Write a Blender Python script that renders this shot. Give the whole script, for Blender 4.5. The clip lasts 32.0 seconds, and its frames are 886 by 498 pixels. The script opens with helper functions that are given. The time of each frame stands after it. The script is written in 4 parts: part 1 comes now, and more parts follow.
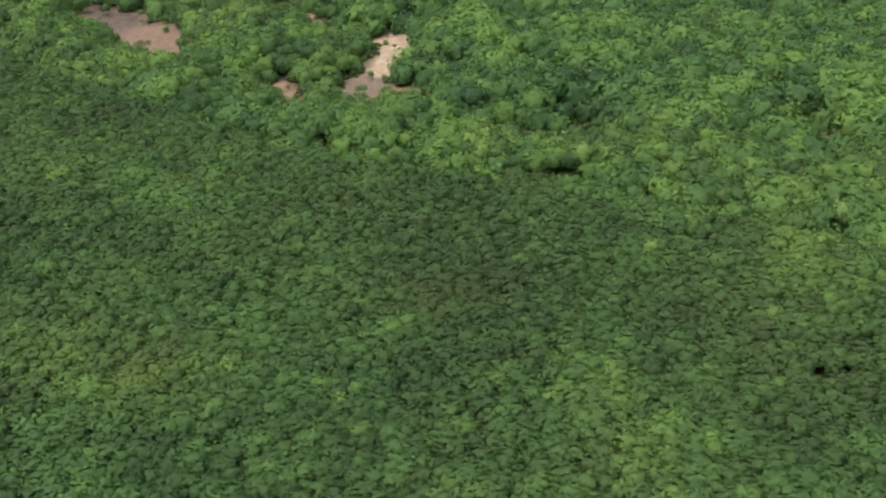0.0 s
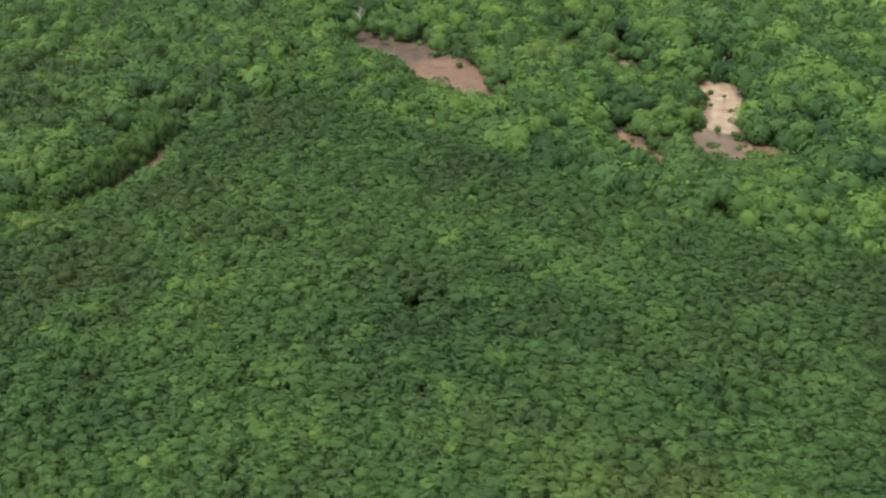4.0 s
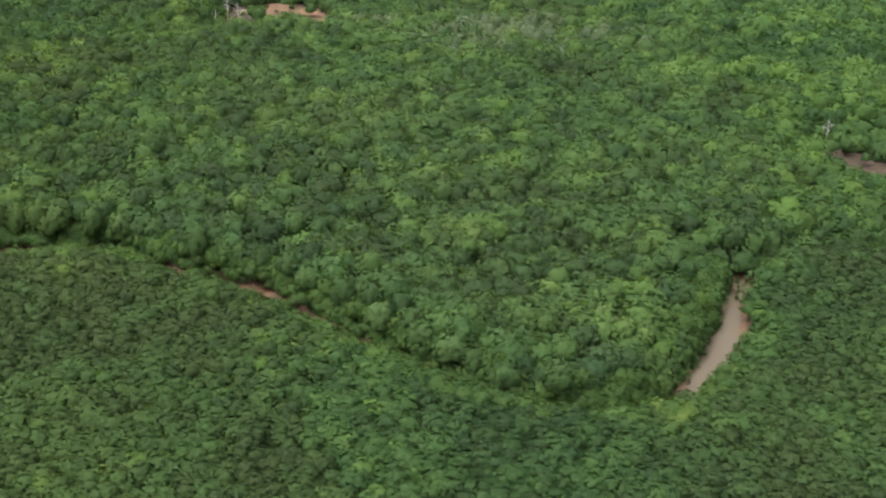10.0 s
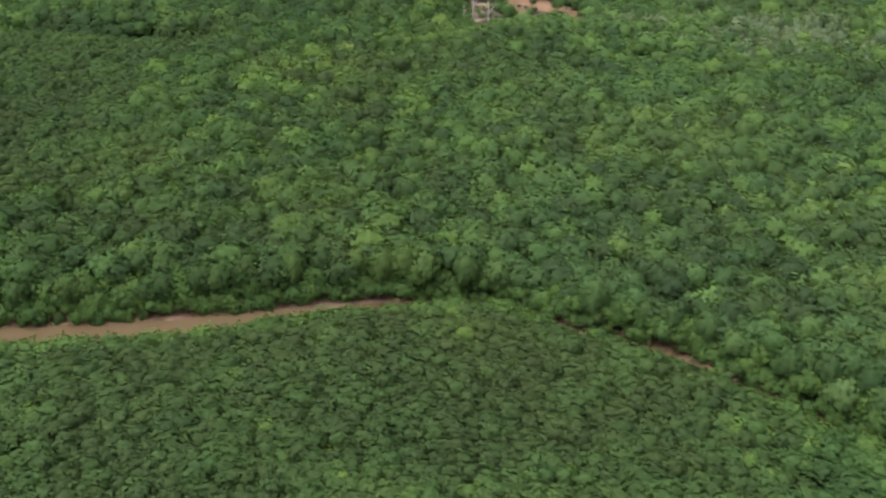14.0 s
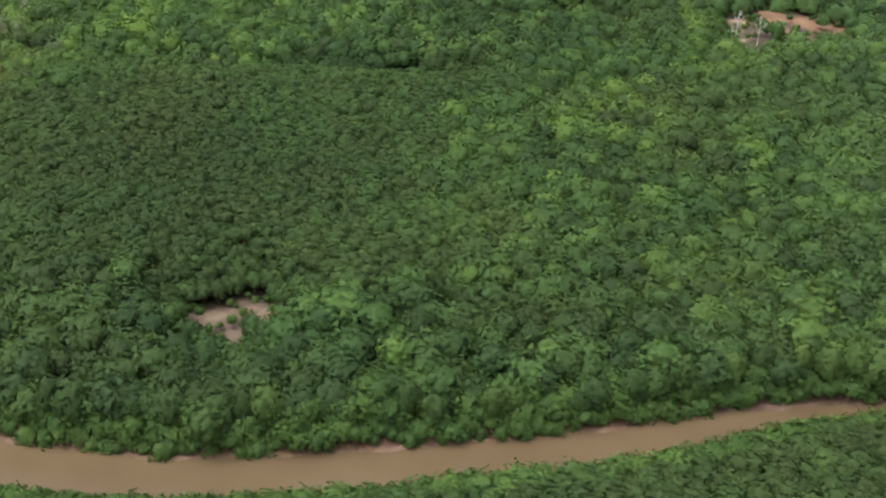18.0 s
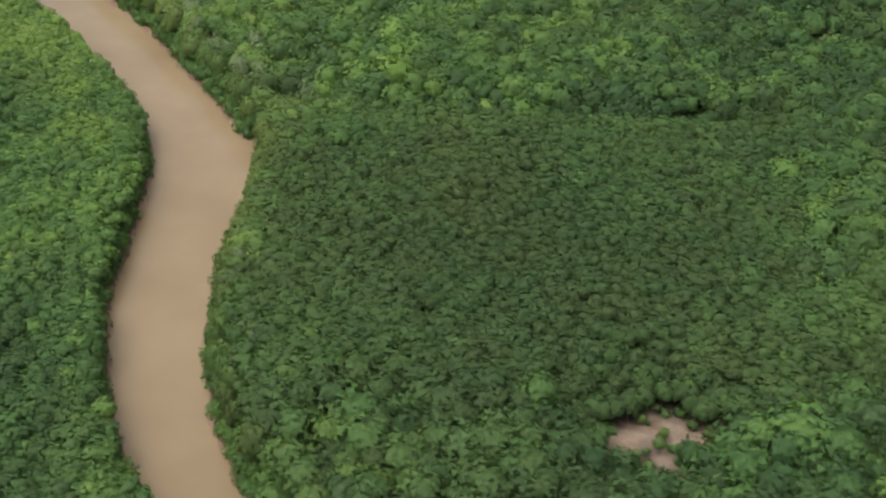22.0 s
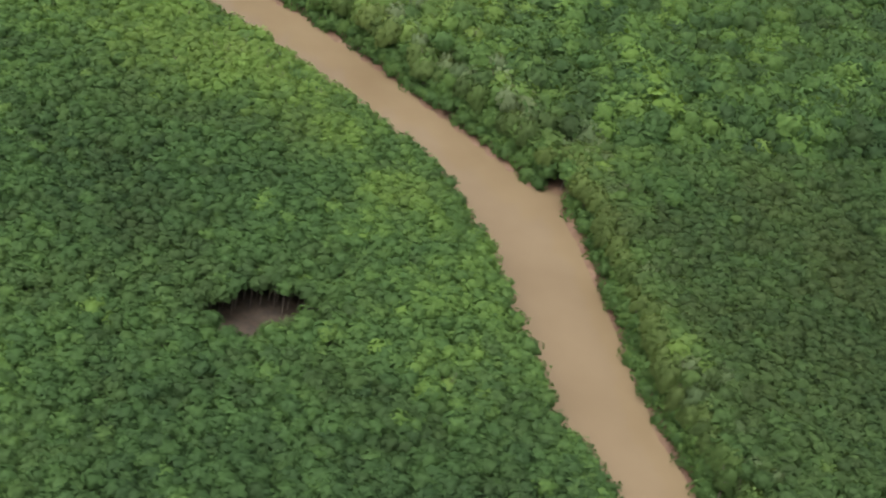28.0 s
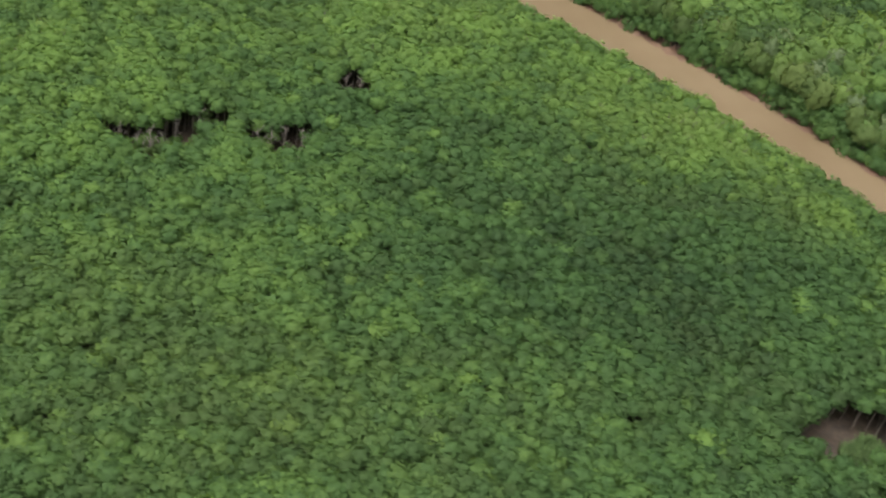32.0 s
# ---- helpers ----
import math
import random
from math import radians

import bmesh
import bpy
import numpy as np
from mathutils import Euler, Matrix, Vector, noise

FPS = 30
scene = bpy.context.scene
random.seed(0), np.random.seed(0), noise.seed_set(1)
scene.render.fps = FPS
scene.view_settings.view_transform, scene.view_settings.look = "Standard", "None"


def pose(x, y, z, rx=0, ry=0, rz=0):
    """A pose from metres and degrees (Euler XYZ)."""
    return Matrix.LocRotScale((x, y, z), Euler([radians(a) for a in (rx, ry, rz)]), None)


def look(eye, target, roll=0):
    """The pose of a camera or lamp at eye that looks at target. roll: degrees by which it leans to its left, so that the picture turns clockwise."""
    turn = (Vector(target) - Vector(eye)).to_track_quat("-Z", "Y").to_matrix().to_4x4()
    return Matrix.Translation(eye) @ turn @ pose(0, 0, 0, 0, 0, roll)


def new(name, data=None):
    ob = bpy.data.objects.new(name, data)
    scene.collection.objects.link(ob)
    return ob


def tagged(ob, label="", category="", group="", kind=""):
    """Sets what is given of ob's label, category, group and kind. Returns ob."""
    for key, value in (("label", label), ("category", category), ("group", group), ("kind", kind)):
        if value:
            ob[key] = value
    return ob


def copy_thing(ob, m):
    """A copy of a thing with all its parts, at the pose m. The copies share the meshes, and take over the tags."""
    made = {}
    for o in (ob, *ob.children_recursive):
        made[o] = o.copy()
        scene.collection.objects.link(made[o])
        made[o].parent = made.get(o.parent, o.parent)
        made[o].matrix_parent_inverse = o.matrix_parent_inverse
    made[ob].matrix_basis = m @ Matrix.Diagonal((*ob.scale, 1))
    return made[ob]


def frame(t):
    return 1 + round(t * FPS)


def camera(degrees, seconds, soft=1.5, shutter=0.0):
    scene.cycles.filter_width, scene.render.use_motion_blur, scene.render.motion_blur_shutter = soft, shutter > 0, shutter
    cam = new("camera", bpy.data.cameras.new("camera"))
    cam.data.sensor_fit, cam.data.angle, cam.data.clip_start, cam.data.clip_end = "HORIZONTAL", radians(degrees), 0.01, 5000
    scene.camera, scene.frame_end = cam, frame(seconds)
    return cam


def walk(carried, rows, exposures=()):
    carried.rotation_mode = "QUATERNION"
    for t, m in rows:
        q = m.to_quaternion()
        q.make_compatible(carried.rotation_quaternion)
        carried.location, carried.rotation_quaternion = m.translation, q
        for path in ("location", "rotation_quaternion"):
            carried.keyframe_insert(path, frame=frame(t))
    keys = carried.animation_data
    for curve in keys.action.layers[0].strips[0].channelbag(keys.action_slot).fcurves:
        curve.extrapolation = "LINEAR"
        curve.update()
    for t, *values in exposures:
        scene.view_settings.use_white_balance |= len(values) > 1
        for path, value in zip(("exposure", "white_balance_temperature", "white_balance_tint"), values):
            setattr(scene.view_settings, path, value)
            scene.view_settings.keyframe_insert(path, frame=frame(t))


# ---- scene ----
cam = camera(40.6, 32.0, soft=2.1, shutter=0.5)
PATH = [
    (0, (-1.952, 1.403, 129.713), (-1.989, 3.128, 128.702), -2.0),
    (0.5, (-13.461, 5.356, 129.723), (-13.48, 7.078, 128.706), -1.8),
    (1, (-24.922, 9.329, 129.728), (-24.955, 11.059, 128.724), -1.3),
    (1.5, (-36.394, 13.194, 129.721), (-36.437, 14.929, 128.726), -1.6),
    (2, (-47.935, 17.074, 129.715), (-47.984, 18.819, 128.739), -0.9),
    (2.5, (-59.513, 21.04, 129.712), (-59.57, 22.777, 128.723), -0.5),
    (4.5, (-105.482, 38.39, 129.975), (-105.504, 40.118, 128.969), 1.0),
    (5, (-116.716, 42.538, 129.97), (-116.778, 44.278, 128.986), 0.8),
    (5.5, (-127.74, 46.558, 129.942), (-127.803, 48.299, 128.96), 0.2),
    (6, (-138.66, 50.593, 129.905), (-138.713, 52.358, 128.966), 1.5),
    (6.5, (-149.458, 54.596, 129.861), (-149.481, 56.356, 128.911), 1.2),
    (7, (-160.292, 58.671, 129.805), (-160.302, 60.435, 128.863), 1.2),
    (7.5, (-171.064, 62.742, 129.767), (-171.073, 64.505, 128.821), 1.2),
    (8, (-181.786, 66.835, 129.746), (-181.792, 68.597, 128.801), 0.6),
    (8.5, (-192.376, 70.811, 129.726), (-192.387, 72.589, 128.809), 1.1),
    (9, (-202.832, 74.712, 129.704), (-202.85, 76.487, 128.782), 1.4),
    (9.5, (-213.134, 78.439, 129.676), (-213.178, 80.221, 128.77), 1.9),
    (10, (-223.452, 82.012, 129.646), (-223.492, 83.77, 128.693), 2.3),
    (10.5, (-233.789, 85.493, 129.605), (-233.854, 87.256, 128.664), 1.7),
    (11, (-244.128, 89.087, 129.55), (-244.223, 90.853, 128.615), 2.3),
    (11.5, (-254.422, 92.889, 129.491), (-254.518, 94.638, 128.526), 2.4),
    (12, (-264.732, 96.858, 129.425), (-264.813, 98.603, 128.451), 2.9),
    (12.5, (-275.076, 101.002, 129.379), (-275.147, 102.733, 128.38), 1.9),
    (13, (-285.424, 105.185, 129.355), (-285.466, 106.921, 128.362), 1.7),
    (13.5, (-295.597, 109.245, 129.3), (-295.648, 110.979, 128.305), 2.0),
    (14, (-305.638, 113.304, 129.215), (-305.681, 115.025, 128.198), 2.9),
    (14.5, (-315.788, 117.433, 129.121), (-315.862, 119.164, 128.123), 4.5),
    (16.5, (-357.553, 134.649, 128.661), (-357.569, 136.346, 127.602), 3.7),
    (17, (-368.01, 139.139, 128.634), (-368.023, 140.823, 127.555), 3.5),
    (17.5, (-378.339, 143.592, 128.609), (-378.367, 145.277, 127.533), 3.4),
    (18, (-388.619, 147.976, 128.565), (-388.627, 149.67, 127.502), 3.0),
    (18.5, (-398.833, 152.264, 128.502), (-398.831, 153.948, 127.422), 4.3),
    (19, (-408.945, 156.35, 128.381), (-408.95, 158.036, 127.306), 4.0),
    (19.5, (-419.05, 160.586, 128.296), (-419.044, 162.27, 127.216), 4.1),
    (20, (-429.263, 164.992, 128.229), (-429.233, 166.675, 127.149), 3.9),
    (20.5, (-439.517, 169.541, 128.188), (-439.472, 171.219, 127.101), 4.1),
    (21, (-449.655, 174.283, 128.155), (-449.607, 175.959, 127.065), 4.5),
    (21.5, (-459.51, 178.917, 128.135), (-459.434, 180.587, 127.038), 4.2),
    (22, (-469.25, 183.627, 128.128), (-469.169, 185.293, 127.024), 4.3),
    (22.5, (-478.954, 188.289, 128.115), (-478.878, 189.949, 127.002), 5.1),
    (23, (-488.661, 192.921, 128.108), (-488.587, 194.586, 127.003), 4.3),
    (23.5, (-498.501, 197.601, 128.117), (-498.402, 199.258, 127.001), 4.6),
    (24, (-508.558, 202.417, 128.108), (-508.411, 204.083, 127.011), 5.3),
    (24.5, (-518.607, 207.166, 128.081), (-518.442, 208.831, 126.984), 5.7),
    (25, (-528.547, 211.789, 128.032), (-528.367, 213.455, 126.94), 6.4),
    (25.5, (-538.256, 216.268, 127.961), (-537.987, 217.892, 126.825), 9.2),
    (27.5, (-577.573, 233.629, 127.635), (-577.049, 235.167, 126.468), 13.0),
    (28, (-587.261, 238.114, 127.614), (-586.693, 239.613, 126.418), 14.1),
    (28.5, (-596.897, 242.667, 127.615), (-596.336, 244.16, 126.409), 13.0),
    (29, (-606.489, 247.313, 127.616), (-605.95, 248.802, 126.394), 12.8),
    (29.5, (-616.088, 252.051, 127.599), (-615.558, 253.534, 126.366), 13.1),
    (30, (-625.662, 256.799, 127.587), (-625.161, 258.276, 126.336), 12.3),
    (30.5, (-635.204, 261.44, 127.601), (-634.721, 262.912, 126.336), 12.4),
    (31, (-644.783, 266.109, 127.614), (-644.305, 267.587, 126.353), 11.9),
    (31.5, (-654.409, 270.805, 127.627), (-653.913, 272.275, 126.365), 12.2),
    (32, (-664.161, 275.53, 127.648), (-663.66, 276.993, 126.38), 12.1),
]
walk(cam, [(t, look(eye, target, roll)) for t, eye, target, roll in PATH], exposures=((0, 0.57), (32, 0.57)))

# ---------------------------------------------------------------- light
world = bpy.data.worlds.new("overcast_sky")
scene.world = world
world.use_nodes = True
wn = world.node_tree.nodes
wl = world.node_tree.links
SUN_UP, SUN_TURN = 68.0, 240.0
sky = wn.new("ShaderNodeTexSky")
sky.sky_type = "NISHITA"
sky.sun_disc = False
sky.sun_elevation = radians(SUN_UP)
sky.sun_rotation = radians(SUN_TURN)
sky.dust_density = 6.0
sky.air_density = 1.0
pale = wn.new("ShaderNodeHueSaturation")
pale.inputs["Saturation"].default_value = 0.35
wl.new(sky.outputs["Color"], pale.inputs["Color"])
wl.new(pale.outputs["Color"], wn["Background"].inputs["Color"])
wn["Background"].inputs["Strength"].default_value = 0.15

sun = new("sun", bpy.data.lights.new("sun", "SUN"))
sun.data.energy = 1.75
sun.data.angle = radians(64)
sun.data.color = (1.0, 0.96, 0.88)
sun_from = Vector((math.sin(radians(SUN_TURN)) * math.cos(radians(SUN_UP)),
                   math.cos(radians(SUN_TURN)) * math.cos(radians(SUN_UP)), math.sin(radians(SUN_UP))))
sun.matrix_world = look(sun_from * 300, (0, 0, 0))


# ---------------------------------------------------------------- materials
def material(name):
    m = bpy.data.materials.new(name)
    m.use_nodes = True
    return m, m.node_tree.nodes, m.node_tree.links, m.node_tree.nodes["Principled BSDF"]


def ramp(nodes, stops):
    r = nodes.new("ShaderNodeValToRGB")
    els = r.color_ramp.elements
    while len(els) < len(stops):
        els.new(0.5)
    for e, (p, c) in zip(els, stops):
        e.position, e.color = p, (*c, 1)
    return r


def noise_of(nodes, links, scale, detail=3.0, rough=0.55):
    t = nodes.new("ShaderNodeTexNoise")
    g = nodes.new("ShaderNodeNewGeometry")
    t.inputs["Scale"].default_value, t.inputs["Detail"].default_value = scale, detail
    t.inputs["Roughness"].default_value = rough
    links.new(g.outputs["Position"], t.inputs["Vector"])
    return t


def mix(nodes, links, a, b, f, how="MIX"):
    m = nodes.new("ShaderNodeMix")
    m.data_type, m.blend_type = "RGBA", how
    for socket, value in ((m.inputs[0], f), (m.inputs[6], a), (m.inputs[7], b)):
        if isinstance(value, bpy.types.NodeSocket):
            links.new(value, socket)
        elif isinstance(value, tuple):
            socket.default_value = (*value, 1)
        else:
            socket.default_value = value
    return m.outputs[2]


def leafy(name, dark, mid, light, source="tree", warm=(0.13, 0.135, 0.045)):
    """Foliage: a tree's own tone picks a green; fine noise and single sprays vary it."""
    m, n, l, bsdf = material(name)
    geo = n.new("ShaderNodeNewGeometry")
    fine = noise_of(n, l, 1.9, 4.0, 0.72)
    add = n.new("ShaderNodeMath")
    add.operation = "MULTIPLY_ADD"
    add.inputs[1].default_value = 0.10
    l.new(geo.outputs["Random Per Island"], add.inputs[0])
    add2 = n.new("ShaderNodeMath")
    add2.operation = "MULTIPLY_ADD"
    add2.inputs[1].default_value = 0.75
    l.new(fine.outputs["Fac"], add2.inputs[0])
    l.new(add.outputs[0], add2.inputs[2])
    if source == "tree":
        at = n.new("ShaderNodeAttribute")
        at.attribute_name = "leaf"
        sep = n.new("ShaderNodeSeparateColor")
        l.new(at.outputs["Color"], sep.inputs[0])
        tone, heat, chill = sep.outputs[0], sep.outputs[1], sep.outputs[2]
    else:
        info = n.new("ShaderNodeObjectInfo")
        sep = n.new("ShaderNodeSeparateColor")
        l.new(info.outputs["Color"], sep.inputs[0])
        tone, heat, chill = sep.outputs[0], sep.outputs[1], sep.outputs[2]
    off = n.new("ShaderNodeMath")
    off.operation = "SUBTRACT"
    off.inputs[1].default_value = 0.405
    l.new(tone, off.inputs[0])
    l.new(off.outputs[0], add.inputs[2])
    r = ramp(n, ((0.0, dark), (0.5, mid), (1.0, light)))
    l.new(add2.outputs[0], r.inputs[0])
    colour = mix(n, l, r.outputs[0], warm, heat)
    colour = mix(n, l, colour, mix(n, l, r.outputs[0], (0.75, 1.0, 1.6), 1.0, "MULTIPLY"), chill)
    l.new(colour, bsdf.inputs["Base Color"])
    bsdf.inputs["Roughness"].default_value = 0.55
    bsdf.inputs["Specular IOR Level"].default_value = 0.13
    tuft = noise_of(n, l, 1.7, 4.0, 0.62)
    bump = n.new("ShaderNodeBump")
    bump.inputs["Strength"].default_value, bump.inputs["Distance"].default_value = 0.45, 0.5
    l.new(tuft.outputs["Fac"], bump.inputs["Height"])
    l.new(bump.outputs[0], bsdf.inputs["Normal"])
    tr = n.new("ShaderNodeBsdfTranslucent")
    l.new(mix(n, l, colour, (1.18, 1.06, 0.68), 1.0, "MULTIPLY"), tr.inputs["Color"])
    ms = n.new("ShaderNodeMixShader")
    ms.inputs[0].default_value = 0.45
    l.new(bsdf.outputs[0], ms.inputs[1])
    l.new(tr.outputs[0], ms.inputs[2])
    l.new(ms.outputs[0], n["Material Output"].inputs["Surface"])
    return m


LEAF = leafy("mangrove_leaves", (0.044, 0.088, 0.035), (0.081, 0.158, 0.050), (0.167, 0.280, 0.066))
LEAF_BANK = leafy("bank_mangrove_leaves", (0.056, 0.104, 0.038), (0.096, 0.164, 0.050), (0.150, 0.228, 0.070), "object")
LEAF_BRIGHT = leafy("young_leaves", (0.085, 0.168, 0.046), (0.135, 0.245, 0.062), (0.195, 0.305, 0.082), "object")
LEAF_WIDE = leafy("broad_crown_leaves", (0.052, 0.104, 0.041), (0.092, 0.176, 0.057), (0.155, 0.262, 0.078), "object")
LEAF_GREY = leafy("grey_leaves", (0.085, 0.135, 0.058), (0.130, 0.188, 0.085), (0.195, 0.252, 0.125), "object")


def woody(name, a, b):
    m, n, l, bsdf = material(name)
    t = noise_of(n, l, 3.0, 4.0)
    r = ramp(n, ((0.3, a), (0.7, b)))
    l.new(t.outputs["Fac"], r.inputs[0])
    l.new(r.outputs[0], bsdf.inputs["Base Color"])
    bsdf.inputs["Roughness"].default_value = 0.85
    bump = n.new("ShaderNodeBump")
    bump.inputs["Strength"].default_value = 0.5
    l.new(t.outputs["Fac"], bump.inputs["Height"])
    l.new(bump.outputs[0], bsdf.inputs["Normal"])
    return m


BARK = woody("bark", (0.08, 0.065, 0.05), (0.20, 0.17, 0.14))
DEAD = woody("bleached_wood", (0.42, 0.40, 0.37), (0.66, 0.64, 0.60))
STEM = woody("grey_dead_wood", (0.17, 0.14, 0.12), (0.36, 0.32, 0.28))
ROOT = woody("wet_prop_roots", (0.11, 0.06, 0.04), (0.22, 0.13, 0.09))
GRASS = woody("dry_grass_blades", (0.22, 0.20, 0.07), (0.38, 0.33, 0.14))
FERN = woody("fern_blades", (0.05, 0.10, 0.03), (0.12, 0.19, 0.06))


def ground_material():
    m, n, l, bsdf = material("tidal_mud")
    big = noise_of(n, l, 0.30, 6.0, 0.72)
    small = noise_of(n, l, 0.9, 5.0, 0.65)
    mud = ramp(n, ((0.36, (0.045, 0.034, 0.029)), (0.48, (0.125, 0.080, 0.058)), (0.60, (0.19, 0.132, 0.098)), (0.70, (0.27, 0.215, 0.17))))
    l.new(big.outputs["Fac"], mud.inputs[0])
    grain = ramp(n, ((0.35, (0.62, 0.62, 0.64)), (0.65, (1.0, 0.98, 0.96))))
    l.new(small.outputs["Fac"], grain.inputs[0])
    base = mix(n, l, mud.outputs[0], grain.outputs[0], 0.8, "MULTIPLY")
    at = n.new("ShaderNodeAttribute")
    at.attribute_name = "soil"
    sep = n.new("ShaderNodeSeparateColor")
    l.new(at.outputs["Color"], sep.inputs[0])
    mid = noise_of(n, l, 0.33, 4.0, 0.7)
    sandy = ramp(n, ((0.36, (0.22, 0.15, 0.10)), (0.5, (0.37, 0.285, 0.19)), (0.64, (0.47, 0.41, 0.315))))
    l.new(mid.outputs["Fac"], sandy.inputs[0])
    base = mix(n, l, base, sandy.outputs[0], sep.outputs[0])
    rust = ramp(n, ((0.4, (0.22, 0.095, 0.05)), (0.62, (0.38, 0.22, 0.11))))
    l.new(mid.outputs["Fac"], rust.inputs[0])
    base = mix(n, l, base, rust.outputs[0], sep.outputs[1])
    # canopy shade put into the ground colour, together with litter and dark mud
    shade_and_litter = ramp(n, ((0.35, (0.020, 0.017, 0.013)), (0.65, (0.060, 0.045, 0.032))))
    l.new(small.outputs["Fac"], shade_and_litter.inputs[0])
    base = mix(n, l, base, shade_and_litter.outputs[0], sep.outputs[2])
    l.new(base, bsdf.inputs["Base Color"])
    rough = ramp(n, ((0.35, (0.35, 0.35, 0.35)), (0.6, (0.8, 0.8, 0.8))))
    l.new(mid.outputs["Fac"], rough.inputs[0])
    l.new(rough.outputs[0], bsdf.inputs["Roughness"])
    bump = n.new("ShaderNodeBump")
    bump.inputs["Strength"].default_value, bump.inputs["Distance"].default_value = 0.6, 0.15
    l.new(small.outputs["Fac"], bump.inputs["Height"])
    l.new(bump.outputs[0], bsdf.inputs["Normal"])
    return m


def water_material():
    m, n, l, bsdf = material("silty_water")
    big = noise_of(n, l, 0.045, 3.0)
    r = ramp(n, ((0.3, (0.164, 0.120, 0.071)), (0.7, (0.200, 0.150, 0.092))))
    l.new(big.outputs["Fac"], r.inputs[0])
    place = n.new("ShaderNodeNewGeometry")
    axes = n.new("ShaderNodeSeparateXYZ")
    l.new(place.outputs["Position"], axes.inputs[0])
    # the water turns a darker brown from the river bend up the creek
    up_creek = n.new("ShaderNodeMapRange")
    up_creek.inputs[1].default_value, up_creek.inputs[2].default_value = -500, -435
    l.new(axes.outputs[0], up_creek.inputs[0])
    creek_brown = ramp(n, ((0.3, (0.110, 0.077, 0.045)), (0.7, (0.144, 0.104, 0.063))))
    l.new(big.outputs["Fac"], creek_brown.inputs[0])
    # towards the creek's head a pale sky reflection is put into the base colour
    head = n.new("ShaderNodeMapRange")
    head.inputs[1].default_value, head.inputs[2].default_value = -215, -178
    l.new(axes.outputs[0], head.inputs[0])
    along = mix(n, l, r.outputs[0], creek_brown.outputs[0], up_creek.outputs[0])
    l.new(mix(n, l, along, (0.165, 0.135, 0.098), head.outputs[0]), bsdf.inputs["Base Color"])
    bsdf.inputs["Roughness"].default_value = 0.07
    bsdf.inputs["IOR"].default_value = 1.33
    rip = noise_of(n, l, 1.1, 4.0, 0.6)
    bump = n.new("ShaderNodeBump")
    bump.inputs["Strength"].default_value, bump.inputs["Distance"].default_value = 0.14, 0.05
    l.new(rip.outputs["Fac"], bump.inputs["Height"])
    l.new(bump.outputs[0], bsdf.inputs["Normal"])
    return m


MUD, WATER = ground_material(), water_material()

# ---------------------------------------------------------------- the plan
# the river and its creek: x, y, half the width of the water
RIVER = [(-758, 643, 11.5), (-638, 561, 11.8), (-598, 528.5, 11.8), (-578.8, 510.4, 11.8), (-562.4, 490.7, 11.0), (-544.2, 467.9, 10.7),
         (-530.0, 446.0, 9.8), (-517, 423.6, 9.6), (-509.6, 407, 11.5), (-509.7, 391, 10.4), (-509.7, 374, 9.6),
         (-510.2, 357, 9.2), (-508.1, 340.8, 8.4), (-503.9, 324.6, 7.7), (-497.7, 310.5, 7.1), (-490.5, 298.5, 7.0), (-480, 290, 7.0)]
CREEK = [(-480, 290, 6.8), (-466, 285.5, 7.0), (-446, 281.5, 6.6), (-424, 282, 6.3), (-404, 285, 6.0), (-384, 289.6, 5.8),
         (-366, 293.2, 5.6), (-350, 298, 5.2), (-334, 304, 4.6), (-317, 307.8, 3.3), (-303, 310, 2.2), (-290, 304.5, 1.9),
         (-277, 299.8, 2.5), (-266, 296.6, 2.7), (-255, 288.2, 2.5), (-241, 277.6, 2.5), (-230, 267.5, 2.2), (-219, 262, 2.1),
         (-206, 258, 2.0), (-193, 258, 2.0), (-184, 263, 2.8), (-178, 273, 3.0), (-169.8, 290, 3.4)]
UPPER = [(-169.8, 290, 3.4), (-165.8, 304, 2.6), (-164.2, 311, 2.3), (-163, 316, 0.6), (-158, 322, 0.2), (-148, 331, 0.2), (-132, 334, 0.2), (-105, 320, 0.2),
         (-80, 298, 0.2), (-46, 281, 0.2), (-18, 261, 0.3), (8, 256, 0.5), (32, 242, 0.5), (60, 227, 0.2), (90, 217, 0.2), (150, 200, 0.2)]
TRIBUTARY = [(-501, 414, 2.0), (-493, 416, 0.6), (-484, 417, 0.3), (-468, 418, 0.2), (-430, 419, 0.2), (-395, 422, 0.2), (-357, 422, 0.2)]

